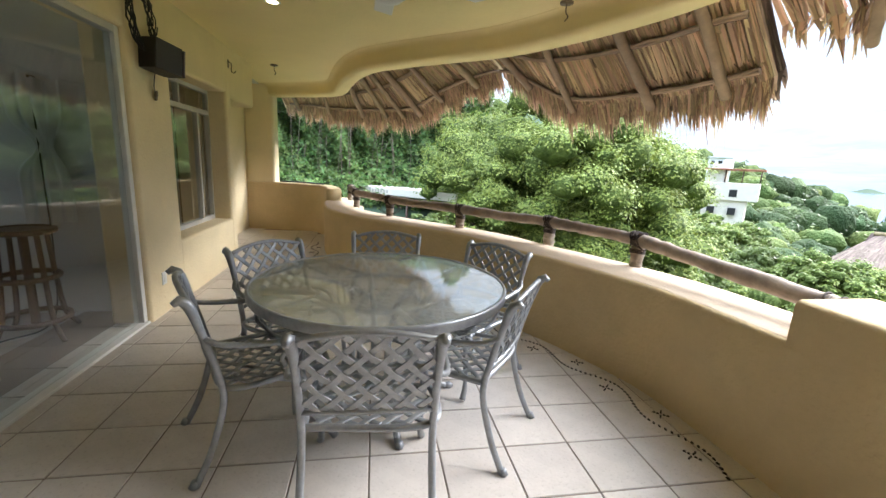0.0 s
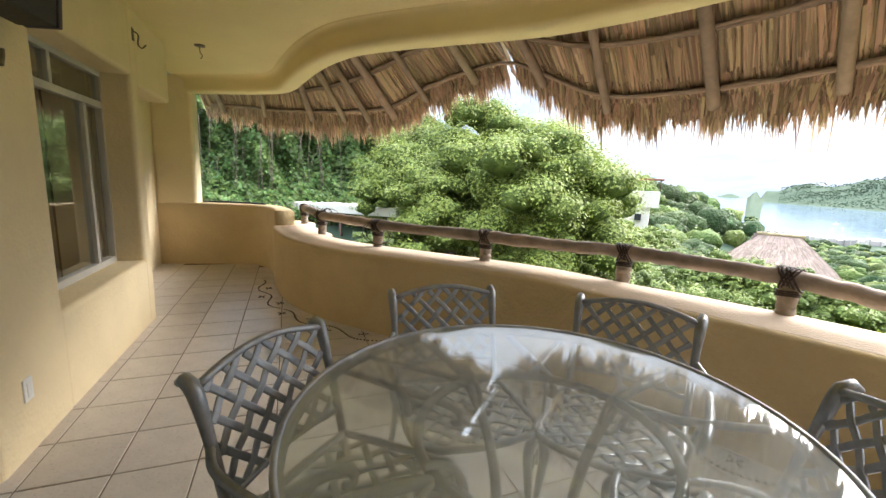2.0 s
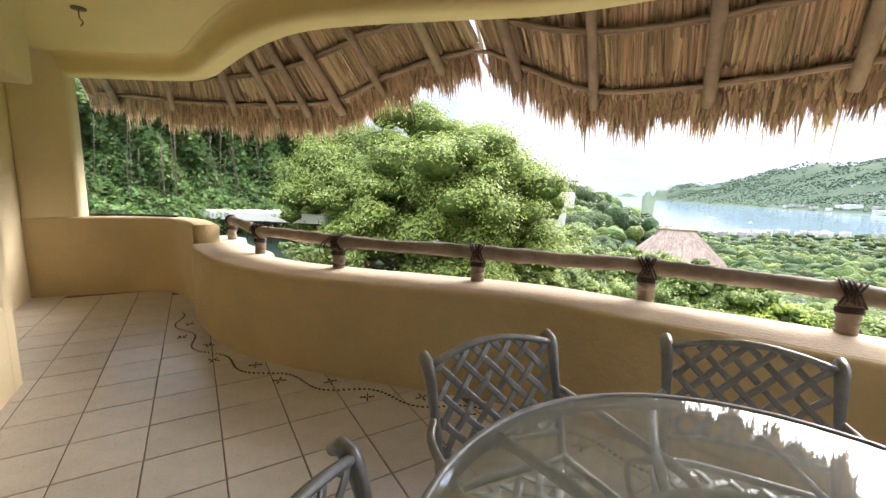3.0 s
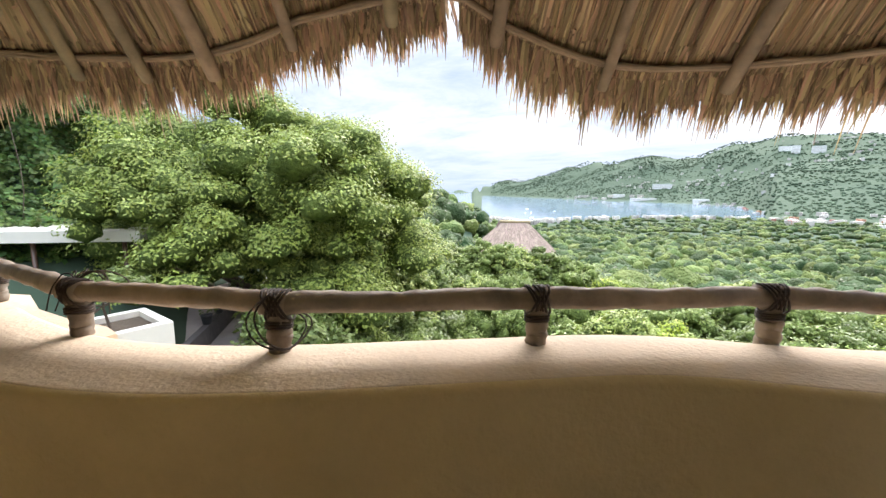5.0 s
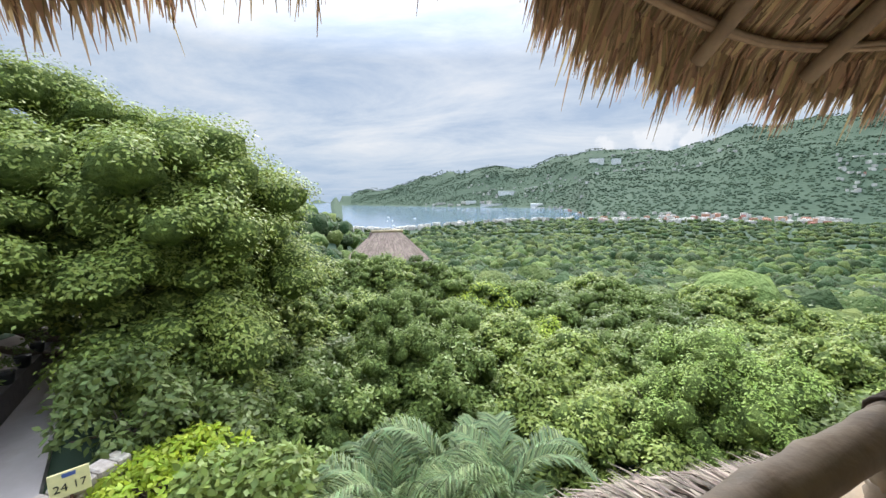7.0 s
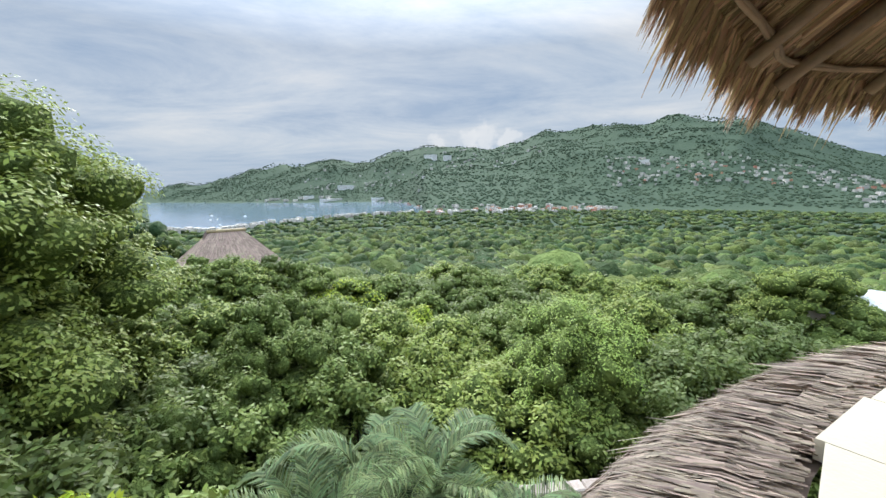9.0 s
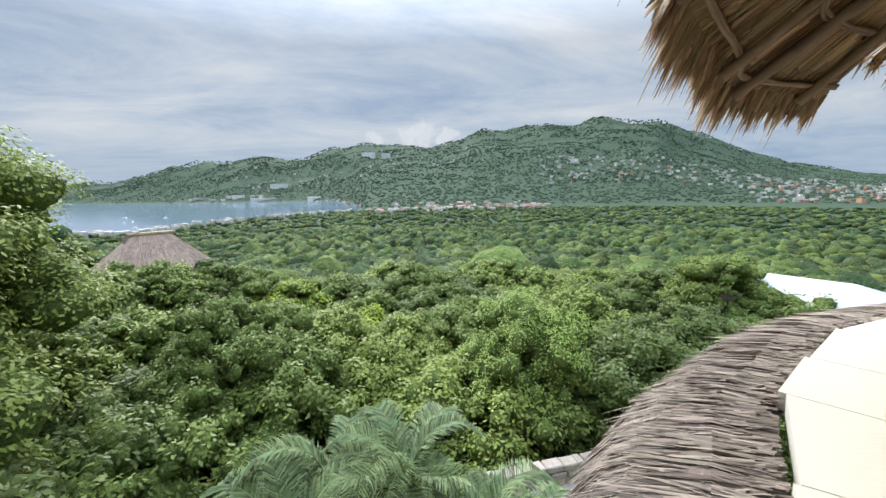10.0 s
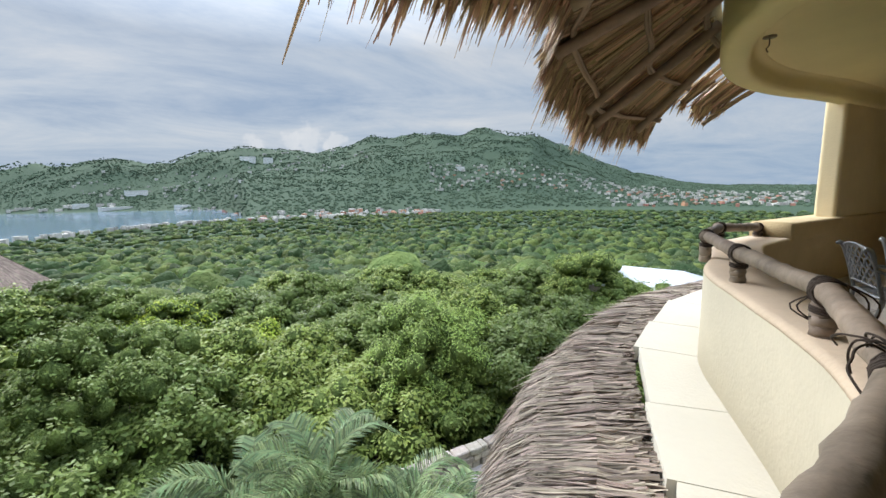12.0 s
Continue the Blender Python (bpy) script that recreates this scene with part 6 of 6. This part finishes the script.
hut = thing("palapa_hut", "open hut with a steep palm-thatch hip roof", "hut", pose(38.6, 24.3, 0, 0, 0, -58))
rgh = np.random.RandomState(31)
hw, hd, hz0, hz1 = 3.8, 3.0, -4.75, -2.1
Q = []
corners = [(-hw, -hd), (hw, -hd), (hw, hd), (-hw, hd)]
ridge = [(-1.3, 0), (1.3, 0)]
for f, (ca, cb, ra, rb) in enumerate(((0, 1, 0, 1), (1, 2, 1, 1), (2, 3, 1, 0), (3, 0, 0, 0))):
    A, B = np.array(corners[ca]), np.array(corners[cb])
    RA, RB = np.array(ridge[ra]), np.array(ridge[rb])
    for k in range(1100):
        s_ = rgh.uniform(0, 1)
        lo = np.r_[A + (B - A) * s_, hz0]
        hi = np.r_[RA + (RB - RA) * s_, hz1]
        q0 = rgh.uniform(0, 0.85)
        p = lo + (hi - lo) * (q0 + 0.2)
        e = lo + (hi - lo) * (q0 - 0.08) + np.array([0, 0, 0.03])
        t_ = np.r_[(B - A) / np.linalg.norm(B - A), 0] * 0.06
        Q.append((p - t_, p + t_, e + t_ * 0.6, e - t_ * 0.6))
M_HUT = mat("pale_old_thatch", (0.33, 0.24, 0.185), 0.9, var=0.35, scale=2, rnd=0.3)
part("thatch", quads("thatch", np.array(Q), M_HUT), hut)
V = [(*c, hz0) for c in corners] + [(*c, hz1 - 0.03) for c in ridge]
part("roof_bed", mesh_from("bed", V, [(0, 1, 5, 4), (1, 2, 5), (2, 3, 4, 5), (3, 0, 4)], M_HUT), hut)
part("ridge_cap", tube([(-1.6, 0, hz1), (1.6, 0, hz1)], 0.16, M_THATCH, 8, "cap", 0.3), hut)
# Solid wedge; its dark colour stands in for shade in the gable opening.
part("gable_opening", mesh_from("gable", [(-1.95, -0.42, hz1 - 0.62), (-1.95, 0.42, hz1 - 0.62), (-1.75, 0, hz1 + 0.02), (-1.2, -0.42, hz1 - 0.5), (-1.2, 0.42, hz1 - 0.5), (-1.2, 0, hz1 + 0.04)], [(0, 2, 1), (0, 3, 5, 2), (1, 2, 5, 4), (0, 1, 4, 3), (3, 4, 5)], M_WOOD), hut, "dark wedge standing in for the shaded opening under the ridge")
for cx_, cy_ in corners:
    part("post", tube([(cx_ * 0.85, cy_ * 0.85, -9), (cx_ * 0.85, cy_ * 0.85, hz0 + 0.2)], 0.12, M_WOOD, 8), hut)
part("base", box(-2.6, 2.6, -2.0, 2.0, -9.5, -7.2, M_PINK, 0.05, 1), hut)


# ---- palms under the terrace ----
def frond(L, rg, lean):
    """One arching feather frond in local space, growing along +x."""
    pts = spline([(0, 0, 0), (L * 0.3, 0, L * (0.42 + lean)), (L * 0.7, 0, L * (0.55 + lean)), (L, 0, L * (0.35 + lean))], 30)
    Q = []
    T = np.gradient(pts, axis=0); T /= np.linalg.norm(T, axis=1)[:, None]
    for i in range(5, 30):
        for h in (0, 0.5):
            p = pts[i] if h == 0 or i == 29 else (pts[i] + pts[i + 1]) / 2
            ll = L * 0.30 * math.sin(math.pi * (0.12 + 0.80 * i / 30)) ** 0.7
            for s in (1, -1):
                d = T[i] * 0.65 + np.array([0, s * 0.9, 0.25]) + rg.randn(3) * 0.06
                d /= np.linalg.norm(d)
                m = p + d * ll * 0.55
                e = p + d * ll + np.array([0, 0, -0.22 * ll])
                wv = np.cross(d, [0, 0, 1.0]); wv /= np.linalg.norm(wv) + 1e-9
                wv = (wv + np.array([0, 0, 0.5 * s])) * L * 0.0085
                Q.append((p - wv * 0.6, p + wv * 0.6, m + wv, m - wv))
                Q.append((m - wv, m + wv, e + wv * 0.1, e - wv * 0.1))
    return quads("frond", np.array(Q), M_PALM), tube(pts, np.linspace(0.016, 0.004, 30), M_PALM, 5, "rachis")


rgf = np.random.RandomState(17)
for k, (px, py, top) in enumerate(((7.4, 9.7, -3.5), (6.2, 8.9, -4.0), (7.9, 7.4, -3.1), (6.7, 6.5, -3.9), (8.6, 8.6, -3.6), (5.6, 5.3, -4.4), (6.6, 10.9, -4.3), (7.2, 4.9, -5.0))):
    g = ground_z(px, py)
    pm = thing("areca_palm", "clump of feathery grey-green palm fronds", "palm", pose(px, py, top - 2.0), group="palms under the terrace")
    part("stems", joined([tube([(rgf.randn() * 0.1, rgf.randn() * 0.1, g - top + 1.7), (rgf.randn() * 0.05, rgf.randn() * 0.05, 0.1)], 0.035, M_BARK, 6) for q in range(4)], "stems"), pm)
    for q in range(13):
        fl, ra = frond(rgf.uniform(1.5, 2.1), rgf, rgf.uniform(-0.05, 0.35))
        fr_ = part("frond", fl, pm, m=pose(rgf.randn() * 0.08, rgf.randn() * 0.08, rgf.uniform(-0.1, 0.1), 0, 0, q * 137.5 + rgf.uniform(-15, 15)))
        part("rachis", ra, fr_)

# ---- towns on the far shore and hills ----
def add_box(V, F, x, y, z, w, d, h, turn):
    c, s = math.cos(turn), math.sin(turn)
    b = len(V)
    for zz in (z - 3, z + h + 1.0):
        for p, q in ((-1, -1), (1, -1), (1, 1), (-1, 1)):
            V.append((x + c * p * w / 2 - s * q * d / 2, y + s * p * w / 2 + c * q * d / 2, zz))
    F += [(b, b + 1, b + 5, b + 4), (b + 1, b + 2, b + 6, b + 5), (b + 2, b + 3, b + 7, b + 6), (b + 3, b, b + 4, b + 7), (b + 4, b + 5, b + 6, b + 7)]


rgt = np.random.RandomState(50)
M_TOWN = mat("pale_town_walls", (0.60, 0.56, 0.51), 0.9, var=0.3, scale=0.05, rnd=0.25)
M_ROOFS = mat("red_town_roofs", (0.50, 0.24, 0.16), 0.9, var=0.25, scale=0.05, rnd=0.3)
for name, m, label, spec in (
    ("town_houses", M_TOWN, "scatter of small pale houses on the far shore and hillsides", ((76, 92, 0.18, 0.6, 60, 8), (92, 108, 0.45, 0.95, 45, 9), (116, 140, 0.18, 0.45, 170, 7), (140, 160, 0.02, 0.45, 260, 8), (84, 118, -0.10, 0.03, 120, 8), (70, 80, 0.02, 0.1, 14, 14))),
    ("town_roofs", M_ROOFS, "scatter of small red-roofed houses along the valley edge", ((88, 116, -0.10, 0.02, 35, 8), (140, 160, 0.0, 0.3, 50, 8), (118, 135, 0.2, 0.4, 20, 7)))):
    V, F = [], []
    for a0, a1, s0, s1, cnt, sz in spec:
        for k in range(cnt):
            az_ = rgt.uniform(a0, a1)
            rr = float(ramp(az_, [58, 75, 100, 110, 130, 150, 180], [3300, 2700, 2400, 2300, 2100, 3000, 3600]))
            rb = float(ramp(az_, [61, 64, 73, 82, 88, 90.5, 92, 110, 140, 180], [2700, 2405, 1980, 1770, 1640, 1350, 930, 950, 1050, 1200]))
            r_ = rb + (rr - rb) * rgt.uniform(s0, s1)
            x_, y_ = CX + r_ * math.sin(radians(az_)), CY + r_ * math.cos(radians(az_))
            w_ = sz * rgt.uniform(0.6, 1.6)
            add_box(V, F, x_, y_, hill_z(x_, y_), w_, w_ * 0.8, sz * rgt.uniform(0.4, 0.8), rgt.uniform(0, 3))
    # near shore of the bay
    if name == "town_houses":
        for k in range(130):
            az_ = rgt.uniform(57, 92)
            r_ = float(ramp(az_, [30, 50, 60, 65, 77, 91, 95], [420, 480, 640, 600, 770, 890, 1000])) - rgt.uniform(3, 40)
            x_, y_ = CX + r_ * math.sin(radians(az_)), CY + r_ * math.cos(radians(az_))
            w_ = rgt.uniform(3, 8)
            add_box(V, F, x_, y_, hill_z(x_, y_) + 1.5, w_, w_, rgt.uniform(2.5, 5), rgt.uniform(0, 3))
    tagged(new(name, mesh_from(name, V, F, m)), label, "houses", kind="stuff")
for az_, r_, w_, h_ in ((76.5, 1960, 46, 13), (79.3, 1850, 95, 10), (81.3, 2020, 75, 16), (85.5, 1730, 50, 9), (93.5, 2060, 26, 26), (95.3, 2040, 40, 22), (92.6, 2090, 38, 12), (120.5, 1450, 30, 9)):
    x_, y_ = CX + r_ * math.sin(radians(az_)), CY + r_ * math.cos(radians(az_))
    z_ = hill_z(x_, y_)
    ht = thing("hotel", "large pale hotel building on the far shore", "building", pose(x_, y_, z_, 0, 0, -az_))
    part("wall", box(-w_ / 2, w_ / 2, -8, 8, -8, h_, M_WHITE), ht)
    part("roof", box(-w_ / 2 - 1, w_ / 2 + 1, -9, 9, h_, h_ + 1.2, M_WHITE), ht)
    for j in range(max(1, int(h_ / 5))):
        part("window_band", box(-w_ / 2 + 2, w_ / 2 - 2, -8.4, -8.02, j * 5 + 2, j * 5 + 3.2, M_CONC), ht)
V, F = [], []
rgb_ = np.random.RandomState(77)
for k in range(14):
    az_ = rgb_.uniform(52, 70); r_ = rgb_.uniform(700, 1100)
    if float(height(np.array([az_]), np.array([r_]))[0]) < SEA - 0.5:
        x_, y_ = CX + r_ * math.sin(radians(az_)), CY + r_ * math.cos(radians(az_))
        bt = thing("boat", "small white boat moored on the bay", "boat", pose(x_, y_, SEA, 0, 0, rgb_.uniform(0, 180)), group="boats on the bay")
        part("hull", prism([(-3.5, -1.1), (2, -1.1), (4, 0), (2, 1.1), (-3.5, 1.1)], -0.3, 0.9, M_WHITE), bt)
        part("cabin", box(-2, 0.8, -0.8, 0.8, 0.9, 2.2, M_WHITE, 0.1, 1), bt)
